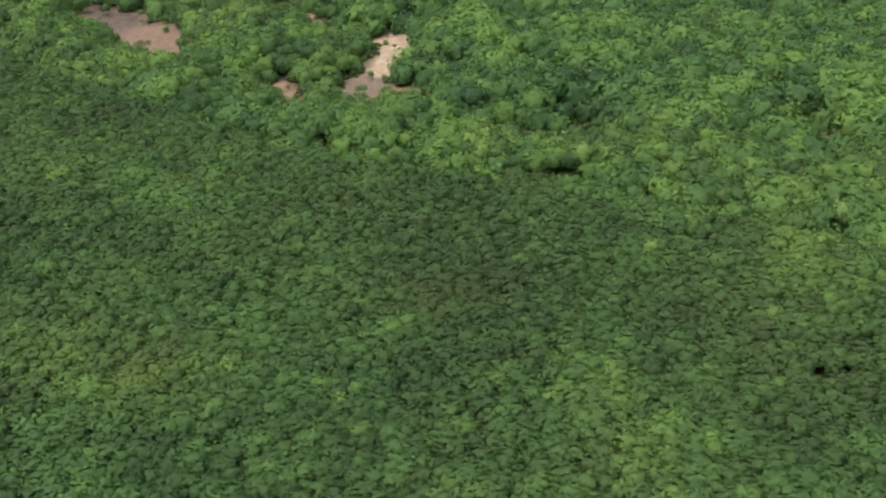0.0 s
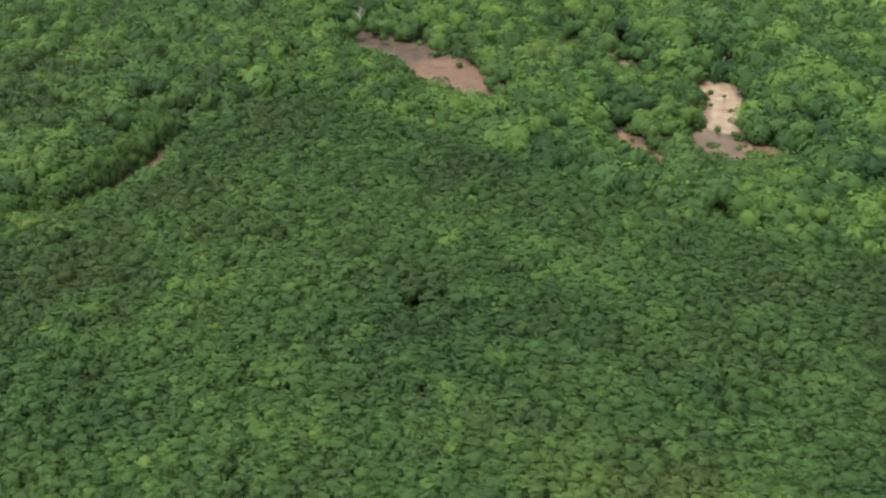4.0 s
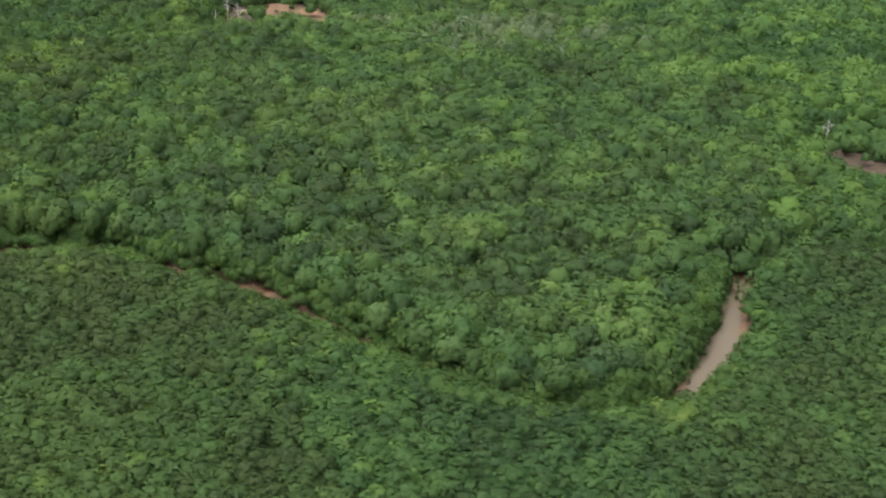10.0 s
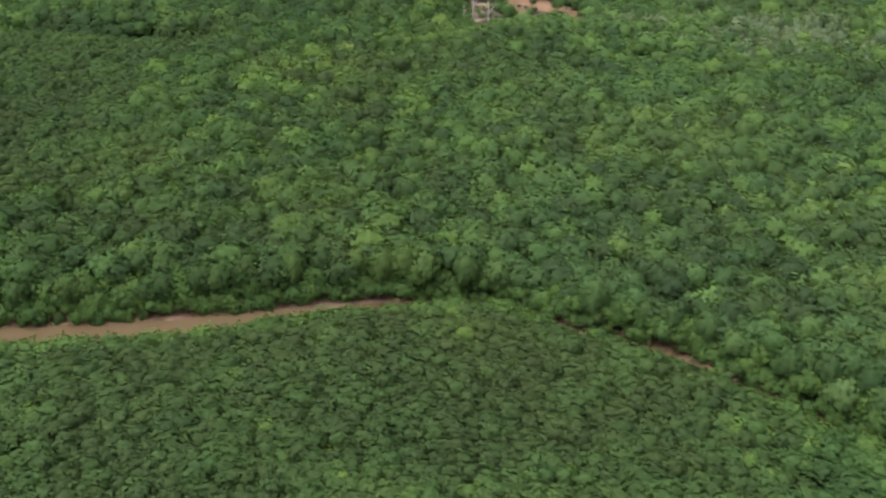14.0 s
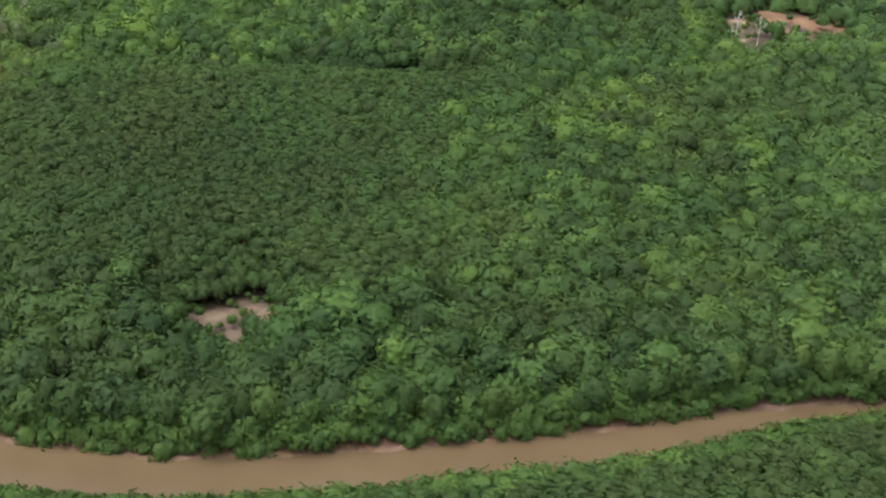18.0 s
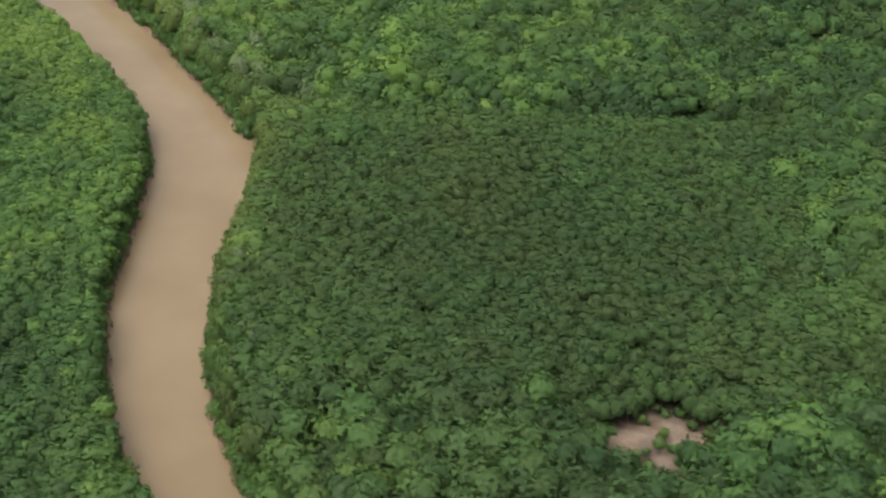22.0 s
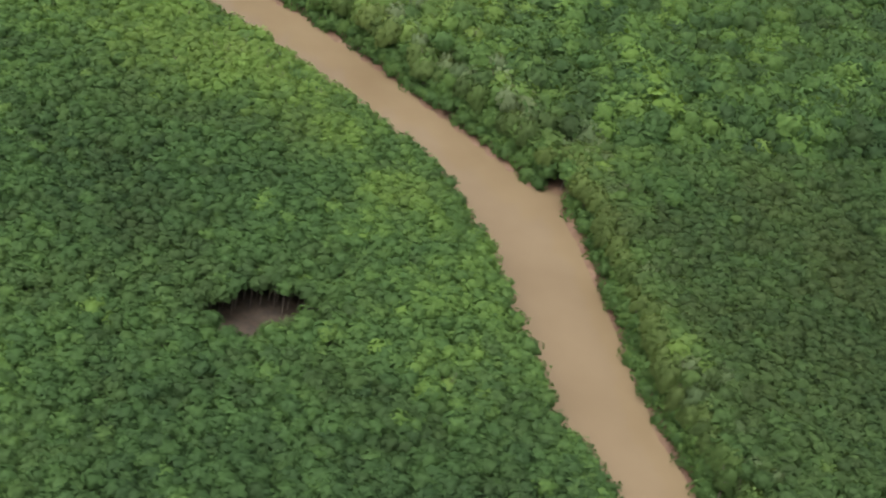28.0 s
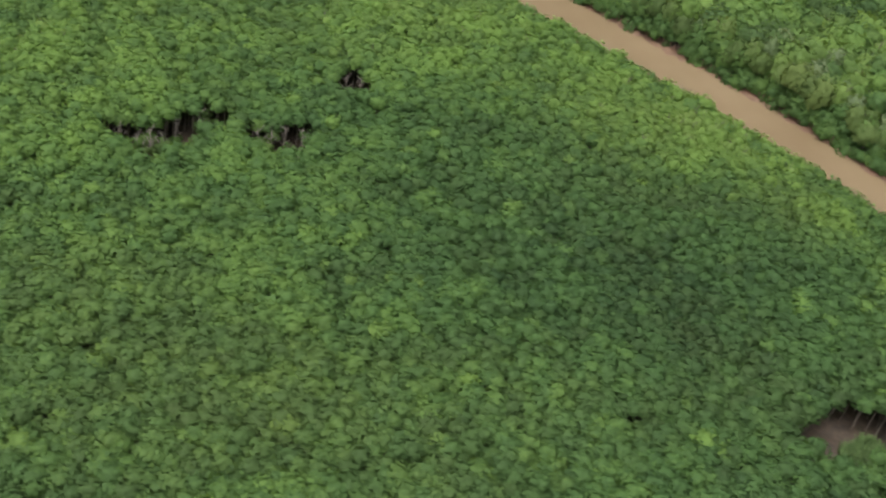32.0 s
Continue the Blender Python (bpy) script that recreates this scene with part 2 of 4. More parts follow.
# openings in the forest: name, then discs of x, y, radius; ground colour there: sand, rust, and a dark for shade and
# dark mud (0 to 1)
OPENINGS = [
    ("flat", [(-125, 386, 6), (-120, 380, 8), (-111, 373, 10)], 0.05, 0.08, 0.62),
    ("flat", [(-101.5, 361.5, 10), (-96.5, 354.5, 10.5), (-89.5, 346, 9)], 0.06, 0.28, 0.22),
    ("flat", [(-53.5, 314.5, 4.2), (-49.5, 308.5, 4.4), (-46, 303.5, 3.4)], 0.15, 0.35, 0.1),
    ("flat", [(-22.5, 350, 6.6), (-22, 341, 6.6), (-24, 331, 5.8), (-25.5, 323, 5.8)], 0.75, 0.08, 0),
    ("flat", [(-29, 314, 6.8), (-33, 309, 4.6), (-26, 305, 6.0)], 0.30, 0.05, 0.40),
    ("flat", [(-17, 308, 5.2), (-11.5, 306, 4.8)], 0.1, 0.6, 0.05),
    ("flat", [(-61, 384, 3.4), (-56, 378, 3.6), (-51, 372, 3.6), (-47, 366, 3.6), (-42, 360, 3.4), (-35, 355, 3.2)], 0.55, 0.25, 0),
    # dark gap under trees: the third weight puts its shade into the ground colour
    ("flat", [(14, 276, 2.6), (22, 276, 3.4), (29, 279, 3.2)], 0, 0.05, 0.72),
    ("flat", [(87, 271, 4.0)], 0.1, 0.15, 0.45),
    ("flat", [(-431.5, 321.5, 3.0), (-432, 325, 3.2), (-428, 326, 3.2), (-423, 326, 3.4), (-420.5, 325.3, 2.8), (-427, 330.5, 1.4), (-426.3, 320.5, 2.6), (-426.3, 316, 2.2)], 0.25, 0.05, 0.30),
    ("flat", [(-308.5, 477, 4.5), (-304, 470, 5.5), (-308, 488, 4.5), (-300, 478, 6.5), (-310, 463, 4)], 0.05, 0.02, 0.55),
    ("flat", [(-296, 494, 6), (-295, 484, 5.2), (-291, 476, 5.2)], 0.1, 0.45, 0.1),
    ("flat", [(-285, 490, 5.5), (-280, 483, 6.5), (-277, 477, 5)], 0.1, 0.5, 0.1),
    ("streak", [(-310.5, 460, 2.3), (-310, 467, 2.4), (-307.5, 474, 2.2), (-305.5, 482, 2.3), (-305, 489, 2.4)], 1.0, 0, 0),
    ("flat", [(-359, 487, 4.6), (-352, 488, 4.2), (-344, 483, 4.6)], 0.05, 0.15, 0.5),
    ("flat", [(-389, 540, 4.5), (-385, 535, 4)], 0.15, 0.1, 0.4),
    ("flat", [(-372, 545, 7.5), (-365, 537, 9), (-356, 543, 12)], 0.35, 0.45, 0.05),
    ("hole", [(-280, 301.8, 1.8), (-276.5, 301.6, 1.8)], 0.05, 0.9, 0),
    ("hole", [(-269.5, 299.8, 2.0), (-266, 298.8, 2.2)], 0.05, 0.9, 0),
    ("hole", [(-260, 292.5, 2.0), (-257, 290.2, 2.2)], 0.05, 0.9, 0),
    ("hole", [(-230, 270.5, 1.8)], 0.05, 0.8, 0),
    # canopy holes: the third weight paints the shade on their floors
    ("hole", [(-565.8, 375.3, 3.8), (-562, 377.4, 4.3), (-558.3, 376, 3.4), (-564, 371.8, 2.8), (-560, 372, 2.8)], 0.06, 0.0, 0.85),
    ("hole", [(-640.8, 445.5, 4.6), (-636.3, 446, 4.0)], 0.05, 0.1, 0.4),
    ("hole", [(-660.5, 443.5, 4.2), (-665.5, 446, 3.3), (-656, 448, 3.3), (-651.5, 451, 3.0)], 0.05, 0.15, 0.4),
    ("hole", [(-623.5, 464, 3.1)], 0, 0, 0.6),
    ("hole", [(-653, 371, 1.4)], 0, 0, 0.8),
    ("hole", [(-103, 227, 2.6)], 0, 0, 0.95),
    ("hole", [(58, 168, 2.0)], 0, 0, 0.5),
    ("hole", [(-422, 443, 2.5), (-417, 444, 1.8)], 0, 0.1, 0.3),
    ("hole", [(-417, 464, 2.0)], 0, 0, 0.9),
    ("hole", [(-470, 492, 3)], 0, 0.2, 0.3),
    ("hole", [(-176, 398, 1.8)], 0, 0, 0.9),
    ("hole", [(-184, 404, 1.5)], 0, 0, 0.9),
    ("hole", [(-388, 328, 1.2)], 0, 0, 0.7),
]

RNG = np.random.default_rng(7)


def smooth_line(rows, step=2.0):
    """Rounds a polyline by cutting its corners twice, and returns points at short steps."""
    p = np.array(rows, float)
    for _ in range(2):
        q = [p[0]]
        for a, b in zip(p[:-1], p[1:]):
            q += [0.75 * a + 0.25 * b, 0.25 * a + 0.75 * b]
        p = np.array(q + [p[-1]])
    out = []
    for a, b in zip(p[:-1], p[1:]):
        k = max(1, int(np.hypot(*(b - a)[:2]) / step))
        out += [a + (b - a) * i / k for i in range(k)]
    return np.array(out + [p[-1]])


def edge_of(line, x, y):
    """Distance from the water's edge of a channel: negative over the water."""
    best = np.full(x.shape, 1e9)
    for px, py, w in line:
        near = np.hypot(x - px, y - py) - w
        np.minimum(best, near, out=best)
    return best


def value_noise(x, y, cell, seed):
    """Smooth noise of 0 to 1 over the plan."""
    table = np.random.default_rng(seed).random((256, 256))
    u, v = x / cell, y / cell
    i, j = np.floor(u).astype(int), np.floor(v).astype(int)
    fu, fv = u - i, v - j
    fu, fv = fu * fu * (3 - 2 * fu), fv * fv * (3 - 2 * fv)
    at = lambda a, b: table[a % 256, b % 256]
    return (at(i, j) * (1 - fu) + at(i + 1, j) * fu) * (1 - fv) + (at(i, j + 1) * (1 - fu) + at(i + 1, j + 1) * fu) * fv


LINES = {"river": smooth_line(RIVER), "creek": smooth_line(CREEK), "upper": smooth_line(UPPER), "tributary": smooth_line(TRIBUTARY)}
# the mouth of the side creek, a notch in the river's bank
LINES["river"] = np.concatenate([LINES["river"], [(-507, 412, 6.5), (-504.5, 413.2, 5.4), (-502.5, 414.2, 4.4), (-500.5, 415, 3.2)]])


def channels(x, y):
    ragged = (value_noise(x, y, 5.0, 3) - 0.5) * 1.2
    return {k: edge_of(v, x, y) + ragged for k, v in LINES.items()}


def openings(x, y, only=""):
    """Distance from the rim of the nearest opening, and the weights of sand, rust and shade there."""
    best = np.full(x.shape, 1e9)
    soil, weight, over = np.zeros((*x.shape, 3)), np.full(x.shape, 1e-9), []
    ragged = (value_noise(x, y, 3.5, 11) - 0.5) * 3.0
    for kind, discs, *kinds in OPENINGS:
        if only and kind != only:
            continue
        d = np.min([np.hypot(x - a, y - b) - r for a, b, r in discs], axis=0) + ragged
        best = np.minimum(best, d)
        if kind == "streak":
            over.append((np.clip(-d, 0, 1)[..., None], np.array(kinds)))
            continue
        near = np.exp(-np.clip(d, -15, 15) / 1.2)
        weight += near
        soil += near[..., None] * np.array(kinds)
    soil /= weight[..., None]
    for f, kinds in over:
        soil = soil * (1 - f) + kinds * f
    return best, soil


# ---------------------------------------------------------------- ground and water
def spread(lo, hi, step, far):
    inner = list(np.arange(lo, hi + step, step))
    outer, s = [], step
    v = 0.0
    while v < far:
        s *= 1.6
        v += s
        outer.append(v)
    return np.array([lo - v for v in reversed(outer)] + inner + [inner[-1] + v for v in outer])


def build_ground():
    xs, ys = spread(-715, 148, 2.6, 3200), spread(118, 590, 2.6, 3200)
    gx, gy = np.meshgrid(xs, ys)
    edge = np.min(list(channels(gx, gy).values()), axis=0)
    s = np.clip((edge + 2.6) / 3.0, 0, 1)
    z = -1.3 + 1.55 * s * s * (3 - 2 * s) + (value_noise(gx, gy, 9, 21) - 0.5) * 0.25 + (value_noise(gx, gy, 3, 22) - 0.5) * 0.12
    rim, soil = openings(gx, gy)
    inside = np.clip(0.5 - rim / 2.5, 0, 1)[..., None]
    # the floor under the trees is coloured darker, as canopy shade with litter
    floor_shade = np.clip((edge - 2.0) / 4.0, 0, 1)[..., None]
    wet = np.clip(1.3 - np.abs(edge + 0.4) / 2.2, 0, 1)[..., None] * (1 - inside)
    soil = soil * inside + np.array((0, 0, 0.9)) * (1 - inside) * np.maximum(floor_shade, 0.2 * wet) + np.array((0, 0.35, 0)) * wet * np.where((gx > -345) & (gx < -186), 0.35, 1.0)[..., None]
    z -= 0.2 * inside[..., 0]
    n, m = len(xs), len(ys)
    co = np.stack([gx, gy, z], -1).reshape(-1, 3)
    k = np.arange(n * m).reshape(m, n)
    quads = np.stack([k[:-1, :-1], k[:-1, 1:], k[1:, 1:], k[1:, :-1]], -1).reshape(-1, 4)
    me = quad_mesh("ground", co, quads, [MUD])
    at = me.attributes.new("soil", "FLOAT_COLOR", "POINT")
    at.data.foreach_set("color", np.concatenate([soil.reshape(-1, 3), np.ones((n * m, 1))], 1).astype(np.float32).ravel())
    me.polygons.foreach_set("use_smooth", np.ones(len(quads), bool))
    return tagged(new("ground", me), "brown tidal mud flat under mangrove forest", "ground", kind="structure")


def quad_mesh(name, co, quads, mats, normals=None):
    me = bpy.data.meshes.new(name)
    me.vertices.add(len(co))
    me.vertices.foreach_set("co", np.ascontiguousarray(co, np.float32).ravel())
    me.loops.add(quads.size)
    me.loops.foreach_set("vertex_index", np.ascontiguousarray(quads, np.int32).ravel())
    me.polygons.add(len(quads))
    me.polygons.foreach_set("loop_start", np.arange(0, quads.size, quads.shape[1], dtype=np.int32))
    me.polygons.foreach_set("use_smooth", np.ones(len(quads), bool))
    for m in mats:
        me.materials.append(m)
    me.update(calc_edges=True)
    if normals is not None:
        at = me.attributes.new("custom_normal", "FLOAT_VECTOR", "POINT")
        at.data.foreach_set("vector", np.ascontiguousarray(normals, np.float32).ravel())
    return me


def build_water(name, lines, label):
    co, quads = [], []
    for line in lines:
        d = np.gradient(line[:, :2], axis=0)
        d /= np.linalg.norm(d, axis=1)[:, None] + 1e-9
        side = np.stack([-d[:, 1], d[:, 0]], 1)
        base = len(co)
        for p, s in zip(line, side):
            for f in (-1, -0.5, 0, 0.5, 1):
                co.append((*(p[:2] + s * f * (p[2] + (2.5 if p[2] < 6.9 else 6))), -0.30))
        for i in range(len(line) - 1):
            for j in range(4):
                a = base + i * 5 + j
                quads.append((a, a + 5, a + 6, a + 1))
    me = quad_mesh(name, np.array(co), np.array(quads), [WATER])
    return tagged(new(name, me), label, "river", kind="structure")


build_ground()
whole = smooth_line(RIVER + CREEK[1:] + UPPER[1:], 4.0)
build_water("water", [whole], "muddy brown tidal river winding through mangroves")

# ---------------------------------------------------------------- trees
def lumpy(rng, lobes=5, depth=0.2):
    dirs = rng.normal(size=(lobes, 3))
    dirs[:, 2] = np.abs(dirs[:, 2]) * 0.7
    dirs /= np.linalg.norm(dirs, axis=1)[:, None]
    return lambda v: 1 + depth * (np.max(np.clip(v @ dirs.T, 0, 1) ** 3, axis=1) - 0.45)


def leaf_spray(rng, c, up, size):
    """One drooping, three-pointed spray of leaves about c that faces up."""
    u = np.cross(up, rng.normal(size=3))
    u /= np.linalg.norm(u) + 1e-9
    w = np.cross(up, u)
    s = size * rng.uniform(0.7, 1.3)
    a = np.array((0.0, 2.3, -2.3)) + rng.normal(size=3) * 0.3
    r = s * rng.uniform(0.8, 1.2, 3)
    return c + np.outer(r * np.cos(a), u) + np.outer(r * np.sin(a), w) - np.outer(s * rng.uniform(-0.05, 0.35, 3), up)


def crown_shape(rng, sprays, size, seg=6, lobes=5, depth=0.25, low=-0.5, brim=1.0, loose=0.30):
    """A crown of radius 1: a small core, closed in by sprays of leaves that stand out of it unevenly. Places, faces, normals."""
    shape = lumpy(rng, lobes, depth)
    co, faces = [], []
    for k, (z, r) in enumerate(((low, 0.88 * brim), (0.50, 0.62))):
        a = (np.arange(seg) + 0.5 * k) * 2 * np.pi / seg + rng.normal(size=seg) * 0.6 / seg
        v = np.stack([r * np.cos(a), r * np.sin(a), z + rng.normal(size=seg) * 0.06], 1)
        co.append(v * (shape(v / np.linalg.norm(v, axis=1)[:, None]) * rng.uniform(0.86, 1.02, seg))[:, None])
    co.append(np.array([(0, 0, 0.74)]))
    for i in range(seg):
        j = (i + 1) % seg
        faces += [(i, j, seg + j), (i, seg + j, seg + i), (seg + i, seg + j, 2 * seg)]
    n = 2 * seg + 1
    bent = [np.concatenate(co) + np.array((0, 0, 0.25))]
    bent[0] /= np.linalg.norm(bent[0], axis=1)[:, None]
    for i in range(sprays):
        z = 0.98 - (i + 0.5) / sprays * (0.98 - low * 0.8)
        a = i * 2.39996 + rng.random() * 0.9
        ring = np.sqrt(1 - z * z) if z > 0 else 1 + (brim - 1) * min(1, -2 * z)
        d = np.array((ring * np.cos(a), ring * np.sin(a), z))
        c = d * shape(d[None] / np.linalg.norm(d))[0] * rng.uniform(0.88, 1.07)
        face = d + np.array((0, 0, 0.15))
        face /= np.linalg.norm(face)
        up = face + rng.normal(size=3) * loose
        up /= np.linalg.norm(up)
        co.append(leaf_spray(rng, c, up, size))
        lean = face * 0.9 + up * 0.2 + (co[-1] - c) / size * 0.12
        bent.append(lean / np.linalg.norm(lean, axis=1)[:, None])
        faces.append((n, n + 1, n + 2))
        n += 3
    return np.concatenate(co), np.array(faces), np.concatenate(bent)


def trunk_shape():
    a = np.arange(3) * 2 * np.pi / 3
    ring = np.stack([np.cos(a), np.sin(a), np.zeros(3)], 1)
    co = np.concatenate([ring, ring * 0.6 + (0, 0, 1)])
    return co, np.array([(0, 1, 4, 3), (1, 2, 5, 4), (2, 0, 3, 5)]), np.concatenate([ring, ring])


def stack_up(shapes, pick, place, size, turn):
    """Joins many scaled and turned copies of a few shapes: places, faces, the copy that each place belongs to, and normals."""
    cos, faces, owner, ways, n = [], [], [], [], 0
    for k, (co, quads, way) in enumerate(shapes):
        idx = np.nonzero(pick == k)[0]
        if not len(idx):
            continue
        c, s = np.cos(turn[idx]), np.sin(turn[idx])
        v = co[None] * size[idx][:, None, :]
        x = v[..., 0] * c[:, None] - v[..., 1] * s[:, None]
        y = v[..., 0] * s[:, None] + v[..., 1] * c[:, None]
        v = np.stack([x, y, v[..., 2]], -1) + place[idx][:, None, :]
        f = quads[None] + (np.arange(len(idx)) * len(co))[:, None, None] + n
        cos.append(v.reshape(-1, 3))
        ways.append(np.stack([way[:, 0] * c[:, None] - way[:, 1] * s[:, None], way[:, 0] * s[:, None] + way[:, 1] * c[:, None],
                              np.broadcast_to(way[:, 2], (len(idx), len(co)))], -1).reshape(-1, 3))
        faces.append(f.reshape(-1, f.shape[-1]))
        owner.append(np.repeat(idx, len(co)))
        n += len(idx) * len(co)
    return np.concatenate(cos), np.concatenate(faces), np.concatenate(owner), np.concatenate(ways)


SHAPES = {
    "fine": [crown_shape(RNG, 56, 0.26, seg=5, lobes=4, depth=0.45, low=-0.4, brim=1.16) for _ in range(20)],
    "broad": [crown_shape(RNG, 112, 0.19, seg=6, lobes=7, depth=0.6, low=-0.45, brim=1.14) for _ in range(20)],
    "scrub": [crown_shape(RNG, 46, 0.30, seg=5, lobes=4, depth=0.5, low=-0.4, brim=1.16) for _ in range(8)],
    "far": [crown_shape(RNG, 8, 0.42, seg=5, lobes=6, depth=0.5, low=-0.4, brim=1.2) for _ in range(6)],
}

# patches of paler, yellower or darker growth in the canopy: x, y, radius, change of tone, change of warmth
PATCHES_EAST = [
    (-112, 223, 22, -0.13, 0.03), (-97, 220, 14, -0.06, 0.02),
    (94, 277, 10, 0.22, 0.10), (66, 208, 12, 0.28, 0.10), (57, 310, 8, -0.20, 0.00), (53, 247, 10, 0.20, 0.05),
    (42, 185, 18, -0.12, 0.05), (22, 147, 8, 0.15, 0.10), (20, 163, 8, 0.25, 0.10), (15, 177, 6, 0.22, 0.10),
    (13, 240, 8, 0.10, 0.15), (4, 327, 6, 0.22, 0.00), (2, 262, 8, 0.18, 0.10), (-5, 211, 28, -0.14, 0.10),
    (-7, 194, 8, 0.10, 0.15), (-56, 173, 14, 0.12, 0.10), (-59, 173, 7, 0.25, 0.20), (-66, 246, 5, 0.20, 0.15),
    (-71, 365, 7, 0.22, 0.10), (-74, 358, 8, 0.28, 0.10), (-74, 194, 12, 0.14, 0.05),
]
PATCHES_BEND = [
    (-77, 178, 10, 0.28, 0.15), (-93, 190, 10, 0.22, 0.10), (-101, 425, 8, 0.18, 0.10), (-123, 194, 13, 0.15, 0.05),
    (-131, 309, 16, -0.10, 0.05), (-141, 231, 10, 0.14, 0.00), (-148, 301, 18, -0.12, 0.00), (-167, 419, 13, 0.30, 0.00),
    (-174, 235, 20, -0.20, 0.05), (-182, 201, 14, -0.14, 0.00), (-184, 315, 10, 0.14, 0.05), (-186, 255, 4, 0.30, 0.10),
    (-186, 254, 5, 0.28, 0.10), (-197, 285, 12, 0.18, 0.05),
]
PATCHES_MIDDLE = [
    (-172, 200, 20, -0.12, 0.00), (-275, 262, 22, -0.12, 0.00), (-208, 214, 26, -0.20, 0.00), (-310, 278, 22, -0.15, 0.00), (-204, 380, 18, -0.12, 0.00), (-214, 416, 22, -0.14, 0.00), (-250, 375, 16, 0.06, 0.10), (-226, 350, 16, 0.06, 0.10), (-190, 345, 14, 0.06, 0.10),
    (-208, 254, 16, -0.20, 0.00), (-224, 314, 7, 0.18, 0.05), (-228, 316, 7, 0.28, 0.12),
    (-249, 307, 8, 0.18, 0.05), (-254, 236, 20, -0.10, 0.00), (-257, 287, 10, -0.12, 0.00), (-272, 308, 15, -0.12, 0.00),
    (-277, 368, 5, 0.18, 0.15), (-287, 276, 18, -0.08, 0.05), (-305, 293, 6, 0.22, 0.10), (-317, 343, 9, -0.28, 0.00),
    (-318, 248, 6, 0.22, 0.00), (-330, 424, 10, 0.12, 0.05), (-331, 356, 8, 0.18, 0.05), (-336, 339, 12, 0.08, 0.05),
    (-347, 311, 12, -0.18, 0.00), (-353, 361, 9, 0.12, 0.05), (-368, 322, 14, -0.05, 0.08), (-376, 348, 9, 0.08, 0.10),
    (-391, 459, 9, -0.20, 0.00),
]
PATCHES_RIVERSIDE = [
    (-490, 355, 14, -0.12, 0.00), (-350, 365, 22, -0.12, 0.00), (-520, 470, 30, 0.16, 0.02), (-455, 335, 22, -0.10, 0.00), (-409, 369, 18, -0.10, 0.00), (-431, 289, 30, -0.16, 0.02), (-435, 362, 26, -0.08, 0.00), (-441, 427, 8, 0.12, 0.00),
    (-448, 363, 26, -0.14, 0.00), (-471, 322, 15, -0.10, 0.00), (-472, 307, 4, 0.12, 0.12), (-501, 401, 7, 0.20, 0.05),
    (-501, 366, 9, 0.12, 0.05), (-533, 362, 7, 0.14, 0.00), (-534, 327, 18, -0.10, 0.00), (-535, 407, 8, 0.18, 0.08),
    (-535, 405, 7, 0.18, 0.02), (-537, 361, 6, 0.12, 0.00),
]
PATCHES_WEST = [
    (-530, 319, 20, -0.20, 0.03), (-556, 322, 18, -0.14, 0.03), (-440, 322, 18, -0.08, 0.02),
    # first entry here: a small canopy gap's dark, painted into the leaf tone
    (-548, 355, 3.5, -0.30, 0.00), (-575, 395, 20, -0.10, 0.00),     (-543, 423, 10, 0.24, 0.05), (-548, 439, 8, 0.20, 0.05), (-550, 424, 10, 0.20, 0.08), (-557, 453, 8, 0.26, 0.05),
    (-557, 448, 12, 0.28, 0.05), (-568, 446, 14, 0.20, 0.00), (-574, 416, 22, -0.08, 0.00), (-585, 402, 16, -0.14, 0.00),
    (-578, 472, 18, 0.16, 0.00), (-606, 494, 18, 0.16, 0.00), (-596, 353, 10, 0.22, 0.00), (-613, 480, 16, 0.06, 0.00), (-657, 387, 26, 0.08, 0.05),
]
PATCHES = PATCHES_EAST + PATCHES_BEND + PATCHES_MIDDLE + PATCHES_RIVERSIDE + PATCHES_WEST

# the stands: name, crown kind, spacing, crown radius, height, tone, warmth, label
STANDS = [
    ("near_stand", "fine", 2.60, 2.26, 7.5, 0.28, 0.07, 0.06, "dense olive-green low mangrove canopy"),
    ("creek_stand", "fine", 2.50, 2.17, 7.5, 0.24, 0.13, 0.0, "dense dark green mangrove canopy beside the creek"),
    ("point_stand", "fine", 2.20, 1.91, 8.8, 0.21, 0.15, 0.0, "dense dark green mangrove canopy in the river bend"),
    ("west_stand", "fine", 2.02, 1.82, 7.5, 0.45, 0.06, 0.03, "dense even green mangrove canopy west of the river"),
    ("mixed_stand", "broad", 3.85, 3.12, 9.8, 0.40, 0.22, 0.25, "mixed tall mangrove canopy with broad crowns"),
    ("north_stand", "broad", 3.80, 3.02, 10.0, 0.43, 0.09, 0.06, "tall green mangrove canopy with broad uneven crowns"),
    ("east_stand", "broad", 3.80, 3.10, 9.0, 0.56, 0.06, 0.16, "lush green broad-crowned mangrove canopy"),
    ("lush_stand", "broad", 4.60, 3.75, 11.0, 0.53, 0.02, 0.22, "tall deep green broad-crowned mangrove canopy"),
]
CREEK_X, CREEK_Y = np.array([r[0] for r in CREEK + UPPER[1:]]), np.array([r[1] for r in CREEK + UPPER[1:]])
SIDE_X, SIDE_Y = [r[0] for r in TRIBUTARY], [r[1] for r in TRIBUTARY]
RIVER_X, RIVER_Y = np.array([r[0] for r in RIVER])[::-1], np.array([r[1] for r in RIVER])[::-1]


# where the low near stand ends in a crest, above the shallow valley of the upper creek
EDGE_X = [-163, -156, -145, -131, -117, -104, -92, -81, -65, -55, -36, -1, 25, 36, 55, 78, 140]
EDGE_Y = [299, 314, 322.5, 321.5, 316, 308, 297, 288, 276.5, 268, 256, 244, 239, 230, 221, 208, 184]

